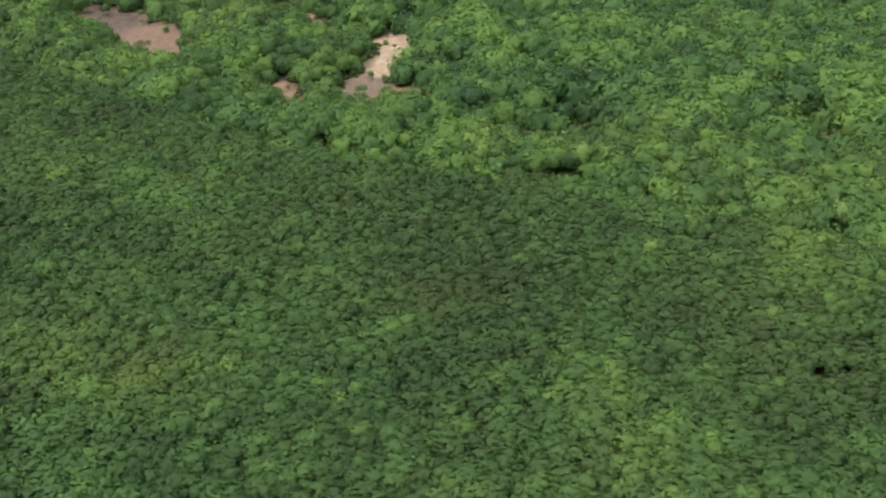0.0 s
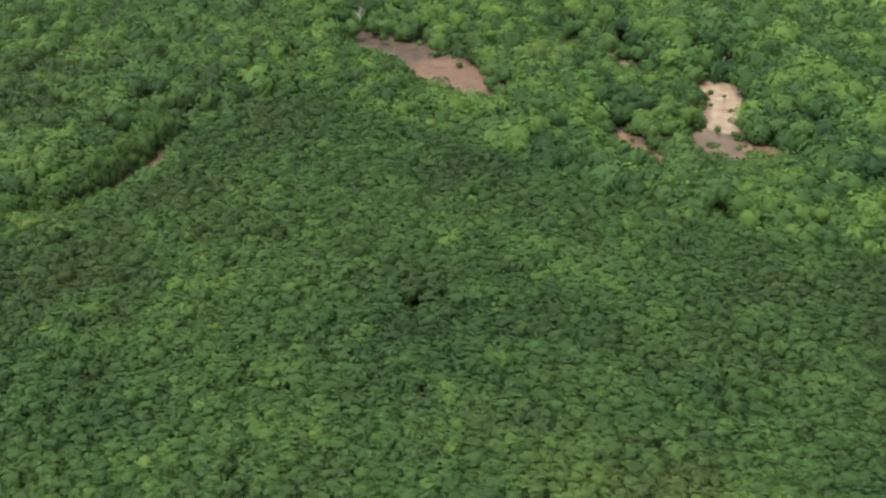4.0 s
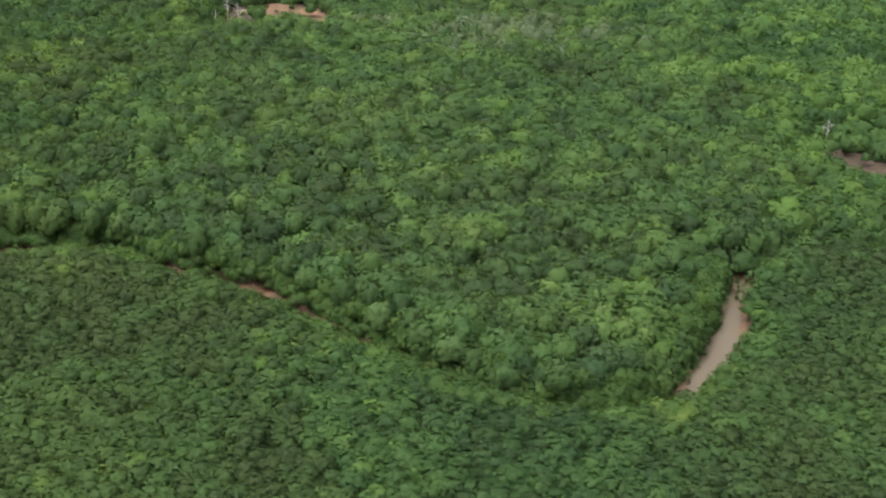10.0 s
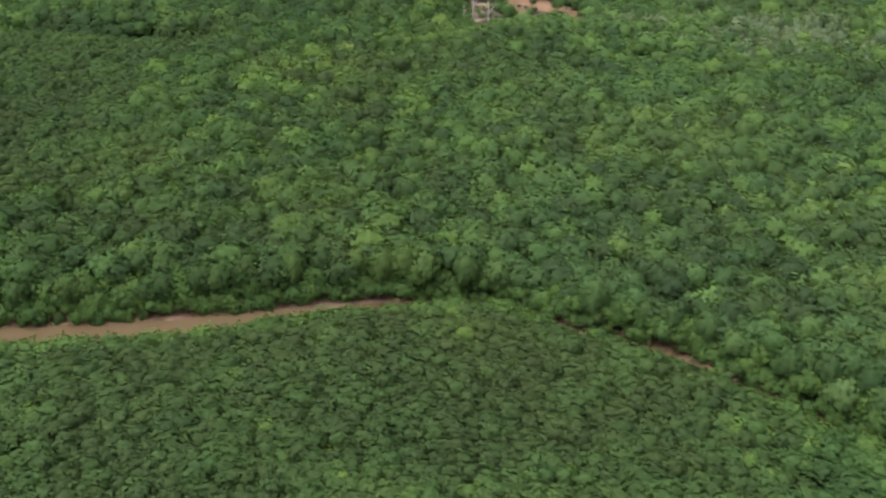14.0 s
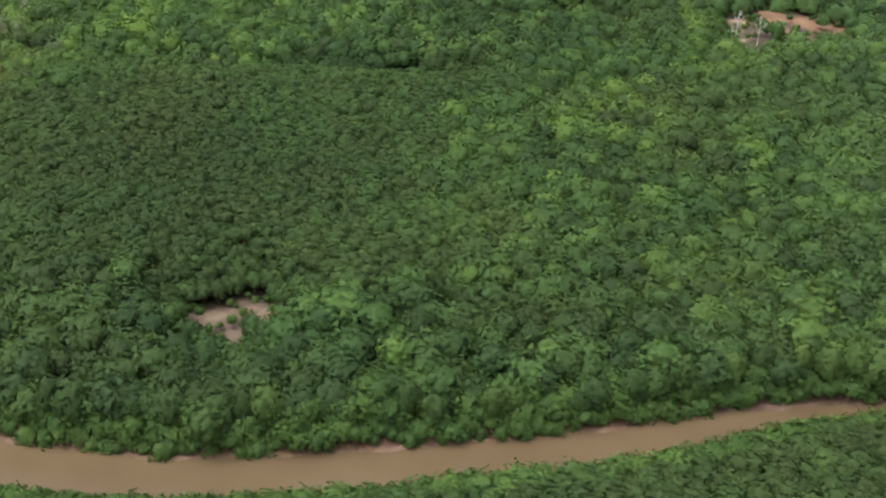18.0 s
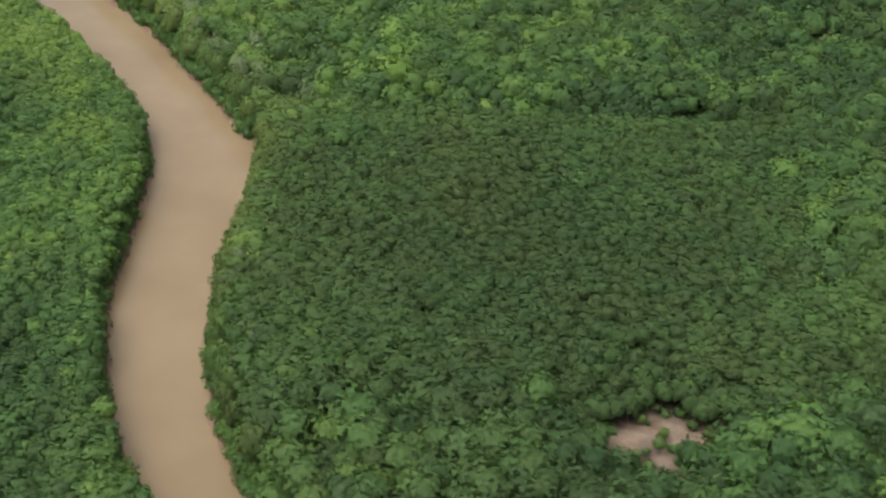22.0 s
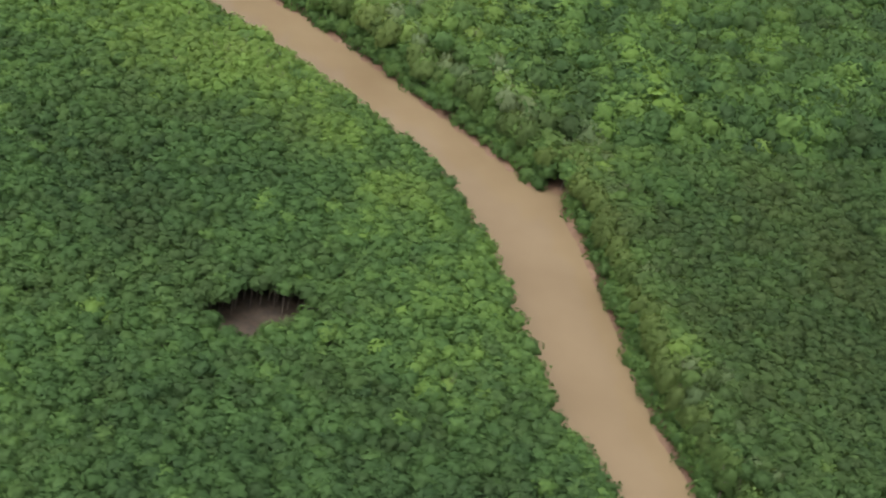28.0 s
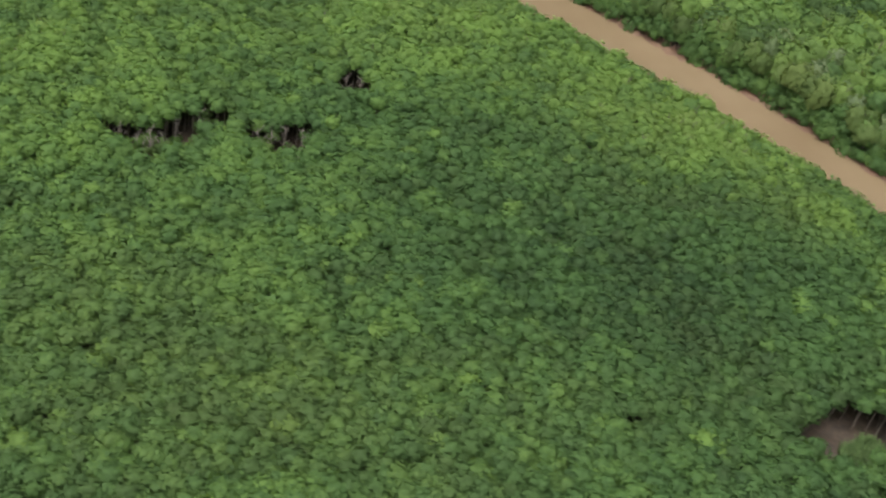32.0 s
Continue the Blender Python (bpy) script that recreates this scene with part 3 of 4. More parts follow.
LUSH_X = [-220, -210, -170, -130, -97, -73, -50, -22, -14, 140]
LUSH_Y = [700, 492, 480, 464, 443, 429, 392, 335, 287, 248]


def stand_of(x, y):
    wob = (value_noise(x, y, 14, 5) - 0.5) * 14
    south = y < np.where(x > -163, np.interp(x, EDGE_X, EDGE_Y), np.interp(x, CREEK_X, CREEK_Y))
    west = np.where(y > 290, x < np.interp(y, RIVER_Y, RIVER_X), x < -480)
    s = np.full(x.shape, 4)
    s[(x + wob > -150)] = 6
    s[y + wob * 0.6 > np.interp(x, LUSH_X, LUSH_Y)] = 7
    s[(x + wob < -330) & (y > 421)] = 5
    s[(x + wob * 2 < -385) & (y <= 421) & (y + wob > 326)] = 2
    s[south & (x + wob > -245)] = 0
    s[south & (x + wob <= -245)] = 1
    s[west] = 3
    return s


# bounds of the ground that the camera's path takes in, with a small margin
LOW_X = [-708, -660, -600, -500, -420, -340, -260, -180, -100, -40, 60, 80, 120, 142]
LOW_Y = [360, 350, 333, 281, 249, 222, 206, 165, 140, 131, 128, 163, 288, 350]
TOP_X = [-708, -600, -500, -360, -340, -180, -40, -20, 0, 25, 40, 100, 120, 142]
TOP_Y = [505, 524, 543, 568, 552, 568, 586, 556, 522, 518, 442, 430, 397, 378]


def in_view_belt(x, y, more=0.0):
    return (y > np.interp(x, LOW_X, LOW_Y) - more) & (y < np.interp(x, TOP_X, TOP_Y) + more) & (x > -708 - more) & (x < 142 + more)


def scatter(spacing, more=0.0):
    xs = np.arange(-725 - more, 155 + more, spacing)
    ys = np.arange(95 - more, 600 + more, spacing * 0.87)
    gx, gy = np.meshgrid(xs, ys)
    gx = gx + (np.arange(len(ys)) % 2)[:, None] * spacing / 2
    j = RNG.uniform(-0.28, 0.28, (2, *gx.shape)) * spacing
    return (gx + j[0]).ravel(), (gy + j[1]).ravel()


def free_of_gaps(x, y, reach):
    """Distance to the river's edge, and which places a trunk may stand on."""
    ch = channels(x, y)
    rim, _ = openings(x, y)
    water = np.minimum(ch["river"], ch["creek"])
    thin = np.minimum(ch["upper"], ch["tributary"])
    return ch["river"], ch["creek"], thin, rim, (water > 0.5 + reach * 0.45) & (thin > -0.7) & (rim > reach * 0.35) & ((ch["upper"] > 0.4 + reach * 0.4) | (x > -160) | (y > 312.5))


TREES = {}
MOTTLE = {"lush_stand": 0.85, "near_stand": 0.50, "creek_stand": 0.46, "west_stand": 0.40}
for index, (name, kind, spacing, radius, height, tone, warmth, cool, label) in enumerate(STANDS):
    x, y = scatter(spacing)
    keep = in_view_belt(x, y)
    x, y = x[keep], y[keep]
    keep = stand_of(x, y) == index
    x, y = x[keep], y[keep]
    river, creek, thin, rim, ok = free_of_gaps(x, y, radius)
    x, y, river, creek, thin, rim = x[ok], y[ok], river[ok], creek[ok], thin[ok], rim[ok]
    water = np.minimum(river, creek)
    n = len(x)
    patch = value_noise(x, y, 32, 31) - 0.5
    small = 0.5 * (value_noise(x, y, 11, 32) - 0.5) + 0.8 * (value_noise(x, y, 4.5, 37) - 0.5)
    broad = value_noise(x, y, 75, 36) - 0.5
    rnd = RNG.random((6, n))
    fine = kind == "fine"
    size = radius * (0.82 + 0.36 * rnd[0]) * (1 + 0.15 * small) * (1.0 if fine else 0.85 + 0.5 * rnd[5] ** 2)
    top = height * (1 + 0.12 * patch) + (rnd[1] - 0.5) * (1.5 if fine else 3.2) + small * (1.2 if fine else 2.5)
    t = tone + 0.14 * broad + 0.26 * patch + MOTTLE.get(name, 0.34 if fine else 0.55) * small + (rnd[2] - 0.5) * (0.32 if fine else 0.68)
    t += np.where(rnd[3] > 0.965, 0.28, 0)
    w = np.clip(warmth - 0.15 * small + 0.20 * (value_noise(x, y, 24, 33) - 0.5) + 0.12 * (rnd[4] - 0.5), 0, 0.6)
    for a, b, r, more_tone, more_warm in PATCHES:
        g = np.exp(-(((x - a) ** 2 + (y - b) ** 2) / r ** 2) ** 1.5)
        t += more_tone * g
        w += more_warm * g
    low_rim, _ = openings(x, y, "flat")
    apron = np.minimum(openings(x, y + 8, "flat")[0], openings(x, y + 15, "flat")[0] + 2)
    low = np.maximum(0.48 * np.exp(-(np.maximum(low_rim, 0) / 8) ** 2), 0.52 * np.exp(-(np.maximum(apron, 0) / 4) ** 2))
    top *= 1 - low * np.clip((-low_rim + 30) / 10, 0, 1)
    if name in ("mixed_stand", "east_stand"):
        beyond = y - np.interp(x, EDGE_X, EDGE_Y)
        top *= 1 - 0.42 * np.exp(-((beyond - 4) / 6) ** 2) * np.clip((x + 166) / 8, 0, 1)
    if name in ("mixed_stand", "north_stand", "point_stand"):
        aside = y - np.interp(x, SIDE_X, SIDE_Y)
        here = np.clip((-372 - x) / 15, 0, 1)
        if name == "point_stand":
            # lit edge of the crest, put into the leaf tone
            t += 0.16 * np.exp(-(np.minimum(aside, 0) / 7) ** 2) * here
        else:
            top *= 1 - 0.42 * np.exp(-((aside - 5) / 6) ** 2) * here
    if name == "west_stand":
        top *= 1 - 0.08 * np.exp(-(np.maximum(water, 0) / 4) ** 2)
        strip = np.exp(-(np.maximum(water, 0) / 14) ** 2) * np.clip(value_noise(x, y, 16, 34) * 1.6 - 0.2, 0, 1)
        t += 0.11 * strip + 0.18 * np.clip((y - 425) / 40, 0, 1) - 0.18 * np.clip((370 - y) / 30, 0, 1) * np.clip((x + 610) / 30, 0, 1)
        w += 0.02 * strip
    if name in ("near_stand", "creek_stand"):
        t += 0.14 * np.exp(-np.maximum(np.minimum(water, thin), 0) / 4)
        gap = np.exp(-(np.maximum(openings(x, y, "hole")[0], 0) / 7) ** 2)
        top *= 1 - (0.45 + 0.2 * gap) * np.exp(-(np.maximum(water, 0) / 5) ** 2) * np.where((x > -240) & (x < -182), 0.25, 1.0) - 0.25 * np.exp(-(np.maximum(thin, 0) / 4) ** 2) * (x < -160)
    if name == "creek_stand":
        t -= 0.10 * np.exp(-(((x + 325) / 30) ** 2 + ((y - 285) / 25) ** 2))
    if name == "point_stand":
        t -= 0.10 * np.clip((355 - y) / 25, 0, 1)
        strip = np.exp(-(np.maximum(river, 0) / 11) ** 2) * np.clip((y - 335) / 20, 0, 1)
        t += 0.26 * strip
        w += 0.06 * strip
        size *= 1 + 0.25 * strip
    if name == "mixed_stand":
        head = np.exp(-(np.maximum(np.minimum(creek, thin), 0) / 7) ** 2) * np.clip((x + 192) / 6, 0, 1) * np.clip((y - 262) / 6, 0, 1) * np.clip((320 - y) / 4, 0, 1)
        top *= 1 - 0.5 * head
        t += 0.08 * head
        t -= (0.06 + 0.10 * np.clip((-390 - x) / 30, 0, 1)) * np.clip((-295 - x) / 30, 0, 1) * np.clip((352 - y) / 10, 0, 1)
        t -= 0.09 * np.clip((-335 - x) / 20, 0, 1)
        w -= 0.12 * np.clip((-290 - x) / 30, 0, 1)
        cool = cool * (1 - 0.85 * np.clip((-290 - x) / 30, 0, 1))
    if name == "north_stand":
        t -= 0.17 * np.clip((x + 440) / 25, 0, 1)
    if not fine:
        bank = np.exp(-(np.maximum(creek, 0) / 6) ** 2)
        t -= 0.03 * bank
        t += 0.12 * np.exp(-(np.maximum(river, 0) / 10) ** 2)
        w = w * (1 - bank)
        yellow = np.exp(-(((x + 163) / 17) ** 2 + ((y - 428) / 11) ** 2))
        t += 0.45 * yellow
        w -= 0.10 * yellow
        grey = np.exp(-(((x + 222) / 36) ** 2 + ((y - 458) / 18) ** 2))
        w -= 0.10 * grey
        t += 0.08 * grey
    TREES[name] = dict(x=x, y=y, size=size, top=top, tone=np.clip(t, 0.02, 1), warm=np.clip(w, 0, 0.8), cool=np.clip(cool + (0 if fine else 0.14) * (RNG.random(n) - 0.5), 0, 0.5),
                       water=water, thin=thin, rim=rim, kind=kind, single=np.zeros(n, bool))


def ground_at(x, y):
    return np.full(np.shape(x), 0.2)


# ---- trees that stand as single things ----
def choose(name, score, count, kind):
    """Marks the count trees of a stand with the lowest score as single trees of that kind."""
    t = TREES[name]
    s = np.where(t["single"], np.inf, score)
    idx = np.argsort(s)[:count]
    idx = idx[np.isfinite(s[idx])]
    t["single"][idx] = True
    return [(t["x"][i], t["y"][i], t["size"][i], t["top"][i], kind, t["tone"][i], t["warm"][i], t["cool"][i]) for i in idx]


SINGLE = []
for name, count in (("mixed_stand", 150), ("point_stand", 60), ("north_stand", 70)):
    t = TREES[name]
    SINGLE += choose(name, np.where(t["water"] < 4.5, t["water"], np.inf), count, "bank")
for name, count in (("mixed_stand", 70), ("north_stand", 60), ("east_stand", 80), ("point_stand", 40)):
    t = TREES[name]
    SINGLE += choose(name, np.where(t["rim"] < 5, t["rim"], np.inf), count, "rim")
for name, count in (("mixed_stand", 50), ("west_stand", 80), ("east_stand", 40), ("north_stand", 30), ("near_stand", 40), ("creek_stand", 30)):
    t = TREES[name]
    SINGLE += choose(name, -t["tone"] - 0.2 * RNG.random(len(t["x"])), count, "bright")
for name, count in (("mixed_stand", 140), ("east_stand", 40), ("north_stand", 40), ("lush_stand", 80)):
    t = TREES[name]
    SINGLE += choose(name, -t["size"] + 0.6 * RNG.random(len(t["x"])), count, "wide")
for name, count in (("north_stand", 46), ("point_stand", 30)):
    t = TREES[name]
    SINGLE += choose(name, np.where((t["water"] < 20) & (t["y"] > 330), RNG.random(len(t["x"])) + t["water"] / 25, np.inf), count, "grey")
t = TREES["mixed_stand"]
pale_wood = choose("mixed_stand", np.hypot((t["x"] + 215) / 2.2, t["y"] - 455) + 22 * RNG.random(len(t["x"])), 120, "grey")
SINGLE += [(*row[:5], row[5] + 0.25, *row[6:]) for row in pale_wood]


# ---- the stands themselves ----
def build_stand(name, label, mat=LEAF):
    t = TREES[name]
    k = ~t["single"]
    x, y, size, top = t["x"][k], t["y"][k], t["size"][k], t["top"][k]
    n = len(x)
    shapes = SHAPES[t["kind"]]
    tall = size * RNG.uniform(0.85, 1.15, n) * {"fine": 0.76, "broad": 1.0, "scrub": 0.9, "far": 0.5}[t["kind"]]
    place = np.stack([x, y, top - tall], 1)
    co, quads, owner, ways = stack_up(shapes, RNG.integers(0, len(shapes), n), place,
                                np.stack([size, size * RNG.uniform(0.88, 1.12, n), tall], 1), RNG.uniform(0, 6.28, n))
    me = quad_mesh(name, co, quads, [mat], ways)
    at = me.attributes.new("leaf", "FLOAT_COLOR", "POINT")
    col = np.stack([t["tone"][k], t["warm"][k], t.get("cool", np.zeros(len(k)))[k], np.ones(n)], 1)[owner]
    at.data.foreach_set("color", col.astype(np.float32).ravel())
    stand = tagged(new("mangrove_stand", me), label, "mangrove trees", kind="stuff")
    edge = np.minimum(np.minimum(t["water"][k], t["rim"][k]), t["thin"][k]) if "rim" in t else np.zeros(n)
    bare = (edge < 9) | (np.arange(n) % 9 == 0)
    x, y, size, top, tall = x[bare], y[bare], size[bare], top[bare], tall[bare]
    n = len(x)
    foot = np.stack([x, y, ground_at(x, y) - 0.5], 1)
    thick = 0.05 + 0.045 * size
    co, quads, *_ = stack_up([trunk_shape()], np.zeros(n, int), foot, np.stack([thick, thick, top - tall * 0.9], 1), RNG.uniform(0, 6.28, n))
    stems = tagged(new("trunks", quad_mesh("trunks", co, quads, [BARK])), "thin grey-brown trunks", kind="stuff")
    stems.parent = stand
    return stand


for row in STANDS:
    build_stand(row[0], row[-1])

# low growth that hangs over the water along the banks
def bank_places(line, spacing, lo, hi):
    p, out, run = smooth_line(line, 0.5), [], 0.0
    for a, b in zip(p[:-1], p[1:]):
        d = b[:2] - a[:2]
        step = np.hypot(*d)
        run += step
        if run < spacing or step < 1e-6:
            continue
        run = 0.0
        side = np.array((-d[1], d[0])) / step
        for f in (-1, 1):
            back = 0.7 if f < 0 and line is RIVER else 0.0
            out.append((*(a[:2] + side * f * (a[2] + back + RNG.uniform(lo, hi))), f))
    return np.array(out)


rows = [[bank_places(line, gap, lo, hi) for line, gap in ((RIVER, 1.4), (CREEK, 1.3), (UPPER[:3], 1.1))] for lo, hi in ((0.3, 1.4), (1.6, 3.4), (3.2, 5.2))]
fringe = np.concatenate([np.concatenate([np.concatenate(r), np.full((sum(map(len, r)), 1), k)], 1) for k, r in enumerate(rows)])
fx, fy, side, tier = fringe.T
keep = in_view_belt(fx, fy, 5) & ((side > 0) | (fx < -172) | (fx > -150)) & (edge_of(np.concatenate([LINES["river"], LINES["creek"]]), fx, fy) > -0.6) & (openings(fx, fy, "hole")[0] > 1.0)
fx, fy, side, tier = fx[keep], fy[keep], side[keep], tier[keep]
n = len(fx)
TREES["fringe"] = dict(x=fx, y=fy, size=RNG.uniform(1.1, 2.1, n) + 0.4 * tier, top=RNG.uniform(1.6, 4.2, n) + 2.0 * tier, tone=RNG.uniform(0.36, 0.64, n) + 0.04 * tier,
                       warm=RNG.uniform(0, 0.1, n), kind="broad", single=np.zeros(n, bool))
near_side = (side < 0) & (fx > -478) & ((fx < -240) | (fx > -184))
TREES["fringe"]["top"] *= np.where(near_side, np.where(fx > -300, 0.9, 0.85), 1.0) * (1 - 0.6 * near_side * np.exp(-(openings(fx, fy, "hole")[0] / 7) ** 2))
build_stand("fringe", "low grey-green mangrove growth overhanging the river bank")

# low scrub and seedlings on the rims of the clearings
sx, sy = scatter(1.25)
near_flat, _ = openings(sx, sy, "flat")
chance = np.where(near_flat > -0.9, 0.30, np.where(near_flat > -2.6, 0.03, 0.006)) * (near_flat < 1.6)
in_hole = (openings(sx, sy, "hole")[0] < 0.8) & (np.hypot(sx + 562, sy - 376) > 9)
chance = np.where(in_hole, 0.32, chance)
keep = (RNG.random(len(sx)) < chance) & in_view_belt(sx, sy)
sx, sy, in_hole = sx[keep], sy[keep], in_hole[keep]
n = len(sx)
TREES["scrub"] = dict(x=sx, y=sy, size=RNG.uniform(0.45, 1.15, n) * (1 + 0.4 * in_hole), top=RNG.uniform(0.8, 2.6, n) * (1 + in_hole), tone=RNG.uniform(0.25, 0.7, n), warm=RNG.uniform(0, 0.35, n),
                      kind="scrub", single=np.zeros(n, bool))
build_stand("scrub", "low green scrub and young mangroves round the muddy clearings")

# woods that go on round the belt
x, y = scatter(12.0, 420)
keep = (in_view_belt(x, y, 285) | (np.hypot(x / 620 + 0.44, y / 350 - 0.30) < 1)) & ~in_view_belt(x, y, 1)
x, y = x[keep], y[keep]
*_, ok = free_of_gaps(x, y, 2.5)
x, y = x[ok], y[ok]
n = len(x)
TREES["outer"] = dict(x=x, y=y, size=RNG.uniform(6.8, 8.8, n), top=RNG.uniform(7, 9, n), tone=RNG.uniform(0.25, 0.5, n), warm=RNG.uniform(0, 0.2, n),
                      kind="far", single=np.zeros(n, bool))
build_stand("outer", "distant green mangrove forest")


# ---- single trees ----
def part(name, mesh, parent, label=""):
    ob = new(name, mesh)
    ob.parent = parent
    return tagged(ob, label) if label else ob


def tube(co, quads, a, b, ra, rb, seg=5):
    """Adds a tapered limb from a to b."""
    a, b = np.array(a, float), np.array(b, float)
    d = (b - a) / (np.linalg.norm(b - a) + 1e-9)
    u = np.cross(d, (0.31, 0.85, 0.42))
    u /= np.linalg.norm(u)
    w = np.cross(d, u)
    n = len(co)
    for c, r in ((a, ra), (b, rb)):
        for i in range(seg):
            t = 2 * np.pi * i / seg
            co.append(c + (u * np.cos(t) + w * np.sin(t)) * r)
    for i in range(seg):
        j = (i + 1) % seg
        quads.append((n + i, n + j, n + seg + j, n + seg + i))


def trunk_mesh(rng, height, thick, limbs=4, roots=True):
    co, quads = [], []
    p = np.array((0, 0, 0.25 if roots else -0.5))
    bend = rng.normal(size=2) * 0.25
    knots = [p]
    for i in range(1, 4):
        q = np.array((bend[0] * i / 3 + rng.normal() * 0.08, bend[1] * i / 3 + rng.normal() * 0.08, 0.25 + height * i / 3))
        tube(co, quads, knots[-1], q, thick * (1 - 0.24 * (i - 1)), thick * (1 - 0.24 * i), 6)
        knots.append(q)
    for i in range(limbs):
        a = rng.random() * 0.5 + i * 2 * np.pi / limbs
        s = knots[1] + (knots[3] - knots[1]) * (0.25 + 0.6 * rng.random())
        e = s + np.array((np.cos(a), np.sin(a), 0.9 + 0.5 * rng.random())) * height * (0.16 + 0.10 * rng.random())
        tube(co, quads, s, e, thick * 0.42, thick * 0.14, 4)
    if roots:
        for i in range(6):
            a = i * 1.05 + rng.random() * 0.5
            tube(co, quads, (0, 0, 0.7 + 0.3 * rng.random()), (np.cos(a) * 0.8, np.sin(a) * 0.8, -0.7), thick * 0.3, thick * 0.2, 4)
    return quad_mesh("trunk", np.array(co), np.array(quads), [BARK])


def crown_mesh(rng, mat, sprays, size, lobes, depth):
    """A crown of several lumps of leaf sprays that grow into one another."""
    cos, faces, ways, n = [], [], [], 0
    lumps = [((0, 0, 0.12), 0.80)]
    for i in range(lobes):
        a = i * 2 * np.pi / lobes + rng.random() * 0.7
        lumps.append(((0.52 * np.cos(a), 0.52 * np.sin(a), rng.uniform(-0.25, 0.22)), rng.uniform(0.42, 0.58)))
    for c, r in lumps:
        co, q, way = crown_shape(rng, max(16, int(sprays * r * r * 3.0)), size * 0.88 / r, seg=6, lobes=5, depth=depth, low=-0.5)
        cos.append(co * r + np.array(c))
        faces.append(q + n)
        mean = way * 0.7 + np.array(c) * 0.6
        ways.append(mean / np.linalg.norm(mean, axis=1)[:, None])
        n += len(co)
    return quad_mesh("crown", np.concatenate(cos), np.concatenate(faces), [mat], np.concatenate(ways))


KINDS = {
    "bank": ("bank_mangrove", LEAF_BANK, "grey-green mangrove tree leaning over the muddy bank", "trees lining the river bank", 52, 0.17),
    "rim": ("clearing_mangrove", LEAF_WIDE, "green mangrove tree at the edge of a muddy clearing", "trees round the clearings", 52, 0.17),
    "bright": ("young_mangrove", LEAF_BRIGHT, "bright yellow-green young mangrove tree in the canopy", "bright trees in the canopy", 46, 0.17),
    "wide": ("broad_mangrove", LEAF_WIDE, "broad-crowned green mangrove tree standing above the canopy", "broad trees in the canopy", 66, 0.15),
    "grey": ("pale_tree", LEAF_GREY, "sparse pale grey-green tree with thinning leaves", "pale thinning trees", 60, 0.17),
}
MODELS = {}
for key, (name, mat, label, group, sprays, spray) in KINDS.items():
    MODELS[key] = [(trunk_mesh(RNG, 1.0, 0.035, 4, False), crown_mesh(RNG, mat, sprays, spray, 4 if key != "grey" else 3, 0.3)) for _ in range(5)]


def plant(x, y, size, top, key, tone, warm, cool, i):
    name, mat, label, group, *_ = KINDS[key]
    stem, crown = MODELS[key][i % 5]
    tree = new(name)
    tree.empty_display_size = 0.3
    base = -0.05
    tree.matrix_world = pose(x, y, base, 0, 0, RNG.uniform(0, 360))
    tagged(tree, label, "tree", group)
    tall = size * (RNG.uniform(0.95, 1.25) if key != "grey" else 1.5)
    if key in ("bank", "rim"):
        tall = max(tall, top * 0.42)
    a = part("trunk", stem, tree)
    a.scale = (top * 0.48, top * 0.48, top - base - tall * 0.85)
    b = part("crown", crown, tree)
    b.location = (0, 0, top - base - tall * 0.95)
    b.scale = (size, size, tall)
    b.color = (min(1, max(0, tone + (0.10 if key == "grey" else 0) + RNG.uniform(-0.1, 0.14))), 0 if key == "grey" else warm, cool, 1)


for i, row in enumerate(SINGLE):
    plant(*row, i)


# the bush that stands by itself on the mud of the small clearing
plant(-426.6, 322.0, 1.15, 3.2, "rim", 0.62, 0.15, 0.0, 2)
# bushes on the edges of the wide mud flat and in the sandy clearing
for i, (px, py, r, top) in enumerate(((-122, 386, 2.2, 5.5), (-118, 380, 1.6, 4.0), (-127, 383, 2.4, 6.0), (-86, 346, 2.4, 4.5), (-84, 341, 2.0, 4.0),
                                      (-298, 475, 2.8, 6.5), (-301, 478, 2.2, 5.5), (-282, 486, 2.2, 5.0), (-372, 533, 2.2, 4.5))):
    plant(px, py, r, top, "rim", 0.45, 0.1, 0.1, i)


# ---- bleached dead trees ----
def dead_tree(rng, height, wood=DEAD, stout=1.0, label="bleached leafless dead mangrove tree", group="dead trees by the clearings"):
    tree = new("dead_tree")
    co, quads = [], []
    lean = rng.normal(size=2) * 0.4
    tube(co, quads, (0, 0, -0.4), (lean[0] * 0.5, lean[1] * 0.5, height * 0.5), 0.16 * stout, 0.12 * stout, 6)
    tube(co, quads, (lean[0] * 0.5, lean[1] * 0.5, height * 0.5), (lean[0], lean[1], height), 0.12 * stout, 0.04 * stout, 6)
    part("trunk", quad_mesh("trunk", np.array(co), np.array(quads), [wood]), tree)
    for i in range(6):
        co, quads = [], []
        f = 0.35 + 0.1 * i
        a = i * 2.4 + rng.random()
        s = np.array((lean[0] * f, lean[1] * f, height * f))
        e = s + np.array((np.cos(a), np.sin(a), 0.8 + rng.random() * 0.5)) * height * (0.30 - 0.03 * i) * min(1, stout * 1.1)
        tube(co, quads, s, e, 0.075 * stout, 0.03 * stout, 4)
        for k in range(3):
            b = rng.random() * 6.28
            m = s + (e - s) * (0.5 + 0.2 * k)
            tube(co, quads, m, m + np.array((np.cos(b), np.sin(b), 0.9)) * height * 0.10, 0.035, 0.015, 3)
        part("branch", quad_mesh("branch", np.array(co), np.array(quads), [wood]), tree)
    return tagged(tree, label, "dead tree", group)


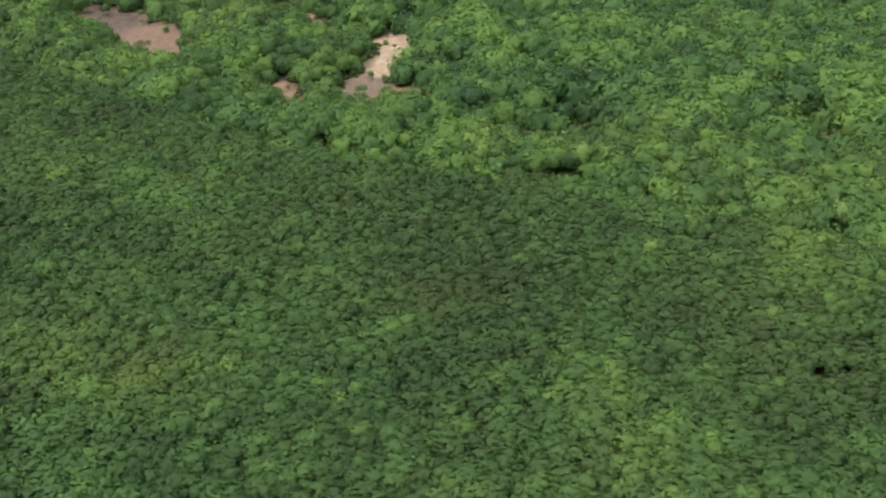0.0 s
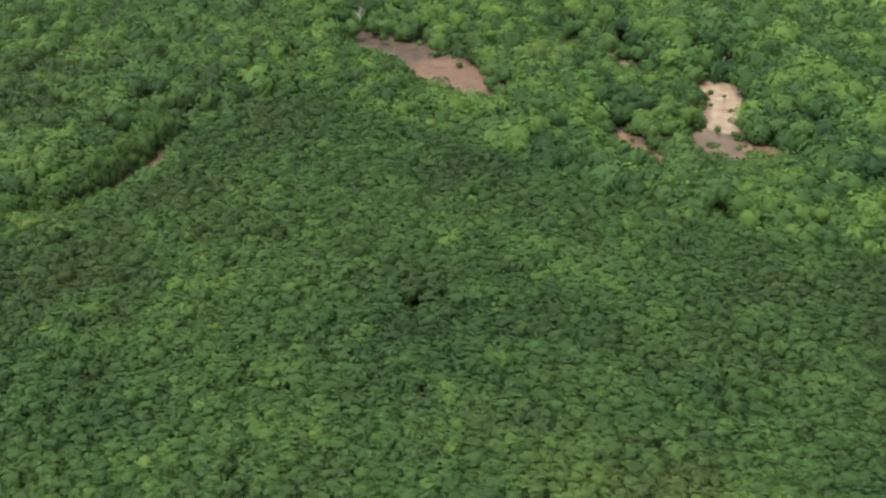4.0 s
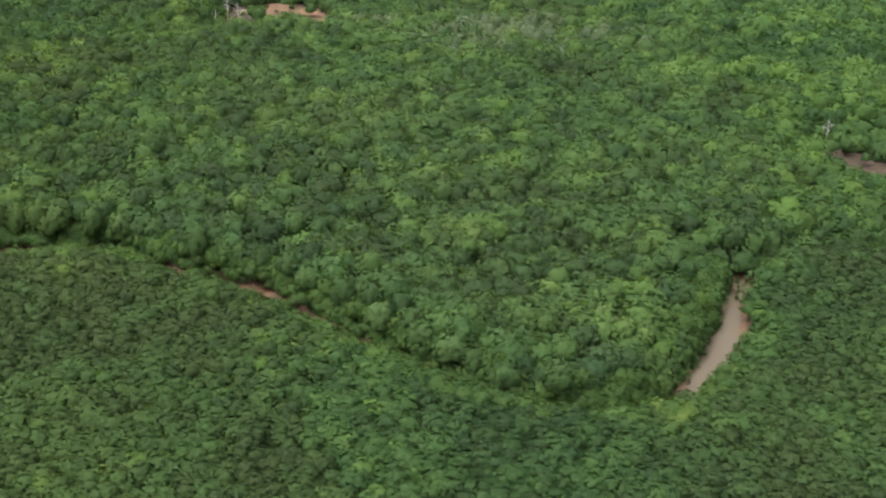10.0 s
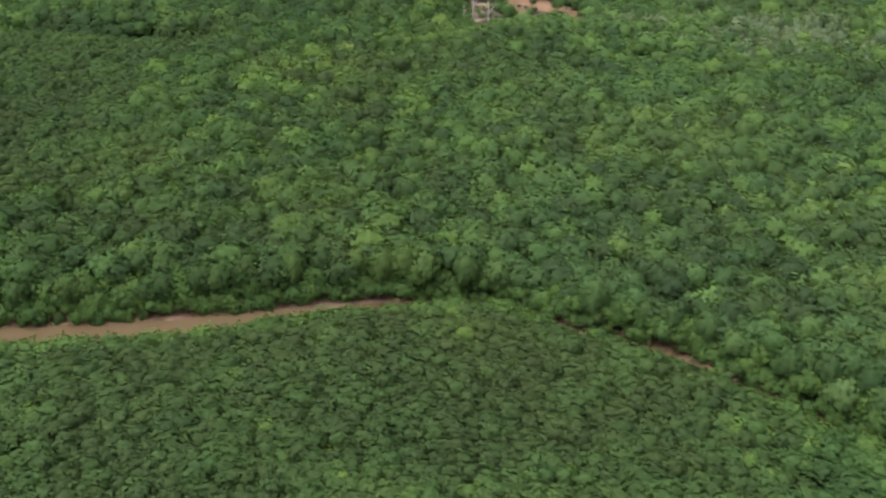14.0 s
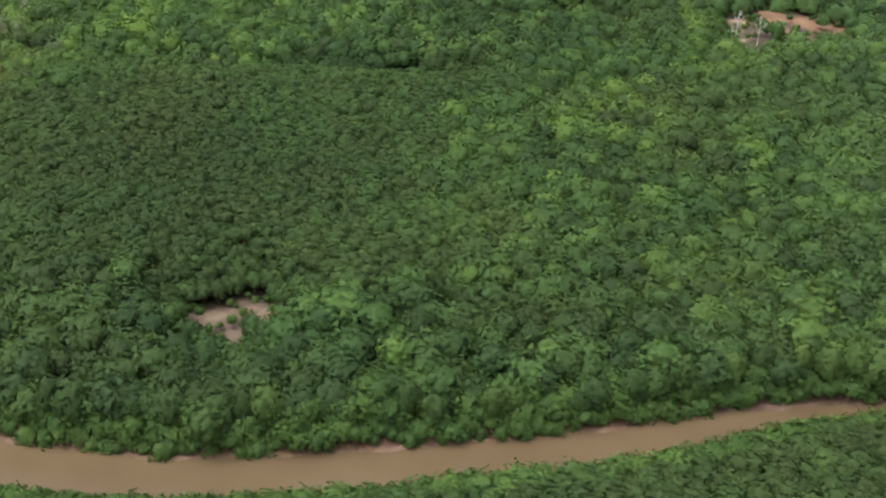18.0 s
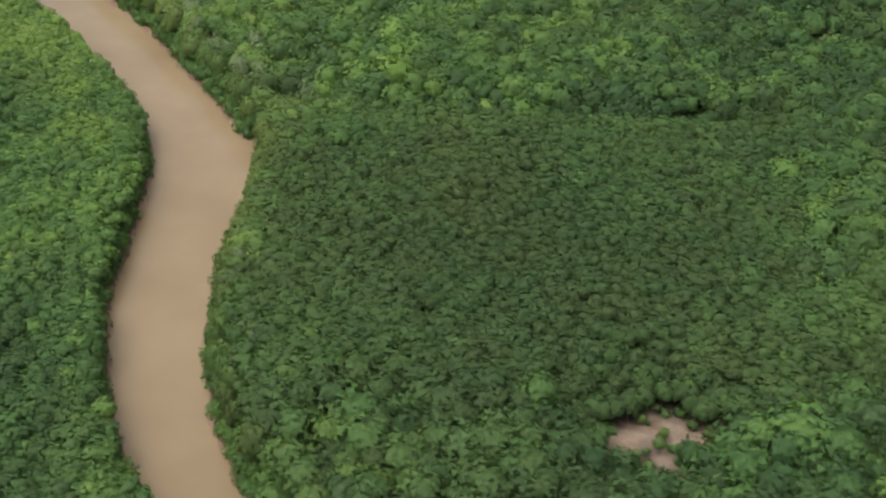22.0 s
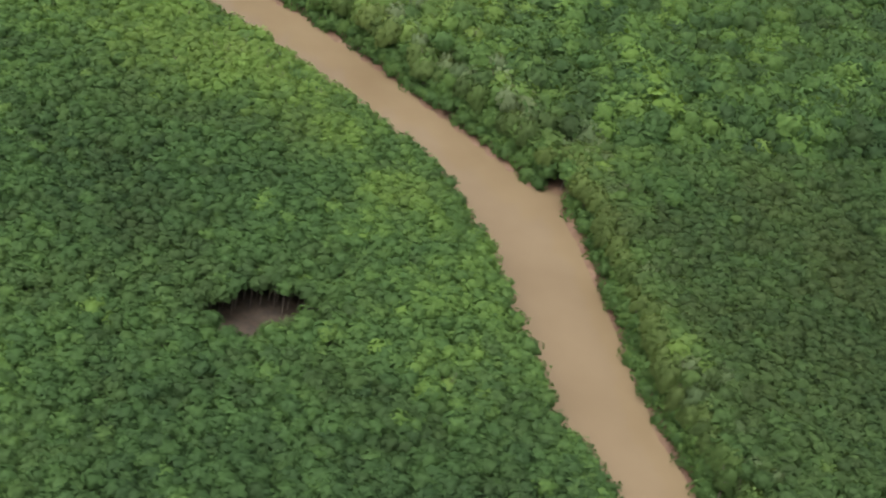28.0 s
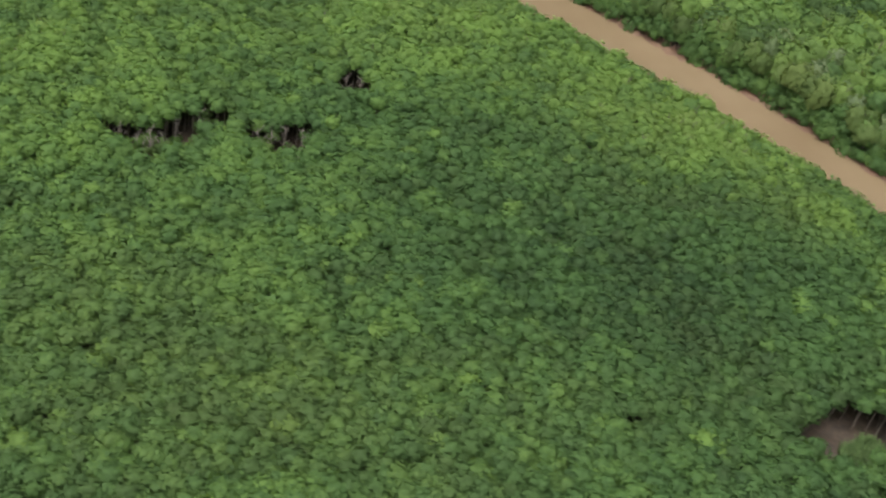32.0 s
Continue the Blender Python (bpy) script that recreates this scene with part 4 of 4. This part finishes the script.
DEAD_AT = [(-312, 470, 8), (-309, 476, 9), (-304, 470, 5), (-388, 531, 8), (-386, 534, 9), (-383, 530, 8), (-380, 533, 7), (-390, 536, 7), (-385, 537, 8), (-388, 539, 8), (-382, 535, 7), (-384, 533, 6), (-391, 533, 7),
           (-215, 274, 6), (-258, 446, 9), (-246, 452, 9), (-238, 448, 10), (-229, 455, 9), (-221, 447, 8), (-212, 462, 9), (-262, 440, 8),
           (-443, 441, 9), (-126, 391, 4), (-180, 385, 8)]
models = [dead_tree(RNG, 1.0 * h) for h in (6, 8, 9)]
used = set()
for i, (px, py, h) in enumerate(DEAD_AT):
    k = i % 3
    m = pose(px, py, 0, 0, 0, RNG.uniform(0, 360))
    if k in used:
        ob = copy_thing(models[k], m)
    else:
        ob = models[k]
        ob.matrix_world = m
        used.add(k)


stem = dead_tree(RNG, 6.5, STEM, 0.6, "thin grey leafless mangrove stem in a canopy gap", "bare stems in the canopy gaps")
stem.matrix_world = pose(-642.5, 447.5, 0)
for px, py, turn in ((-640.5, 447.0, 70), (-638.5, 448.5, 160), (-635.5, 447.5, 250), (-663.0, 445.5, 30), (-661.5, 444.5, 110), (-659.8, 446.0, 200), (-660.8, 447.2, 15),
                     (-666.0, 448.0, 60), (-657.0, 450.0, 290), (-652.5, 452.5, 340), (-624.5, 465.5, 20), (-622.5, 465.0, 130)):
    copy_thing(stem, pose(px, py, 0, 0, 0, turn))


# ---- roots along the banks ----
def bank_roots():
    co, quads = [], []
    rng = np.random.default_rng(41)
    for line in (RIVER[1:], CREEK):
        for x, y, f in bank_places(line, 0.8, 0.0, 0.5):
            if not in_view_belt(np.array([x]), np.array([y]), 4)[0] or edge_of(LINES["river"], np.array([x]), np.array([y]))[0] < -0.4:
                continue
            for _ in range(3):
                a, r = rng.random() * 6.28, rng.uniform(0.3, 1.0)
                knee = (x + 0.45 * r * np.cos(a), y + 0.45 * r * np.sin(a), rng.uniform(0.7, 1.3))
                tube(co, quads, (x, y, rng.uniform(1.2, 2.2)), knee, 0.07, 0.05, 3)
                tube(co, quads, knee, (x + r * np.cos(a), y + r * np.sin(a), -0.6), 0.05, 0.04, 3)
    return tagged(new("prop_roots", quad_mesh("prop_roots", np.array(co), np.array(quads), [ROOT])),
                  "tangled reddish-brown mangrove prop roots along the water", "roots", kind="stuff")


bank_roots()


# ---- low growth in the clearings ----
def tufts(name, discs, count, mat, height, label):
    co, quads = [], []
    rng = np.random.default_rng(len(name) * 7 + count)
    for _ in range(count):
        a, b, r = discs[rng.integers(len(discs))]
        t, q = rng.random() * 6.28, r * np.sqrt(rng.random())
        c = np.array((a + np.cos(t) * q, b + np.sin(t) * q, 0.0))
        for k in range(5):
            u = rng.random() * 6.28
            d = np.array((np.cos(u), np.sin(u), 0))
            w = np.array((-d[1], d[0], 0)) * 0.09
            h = height * (0.6 + 0.6 * rng.random())
            n = len(co)
            co += [c - w, c + w, c + w * 0.3 + d * h * 0.5 + (0, 0, h), c - w * 0.3 + d * h * 0.5 + (0, 0, h)]
            quads.append((n, n + 1, n + 2, n + 3))
    return tagged(new(name, quad_mesh(name, np.array(co), np.array(quads), [mat])), label, "grass", kind="stuff")


tufts("dry_grass", [(-58, 366, 3), (-50, 357, 2.6), (-42, 347, 2.6), (-34, 341, 2.4)], 500, GRASS, 0.9, "dry straw-yellow grass along a clearing")
tufts("ferns", [(-559.5, 374.5, 2.6), (-556.5, 376, 2.2)], 420, FERN, 1.2, "green mangrove ferns on the clearing floor")
tufts("marsh_grass", [(-305, 470, 3), (-425, 315, 2), (-100, 352, 3), (-30, 312, 2)], 240, FERN, 0.7, "tufts of green marsh grass on mud")
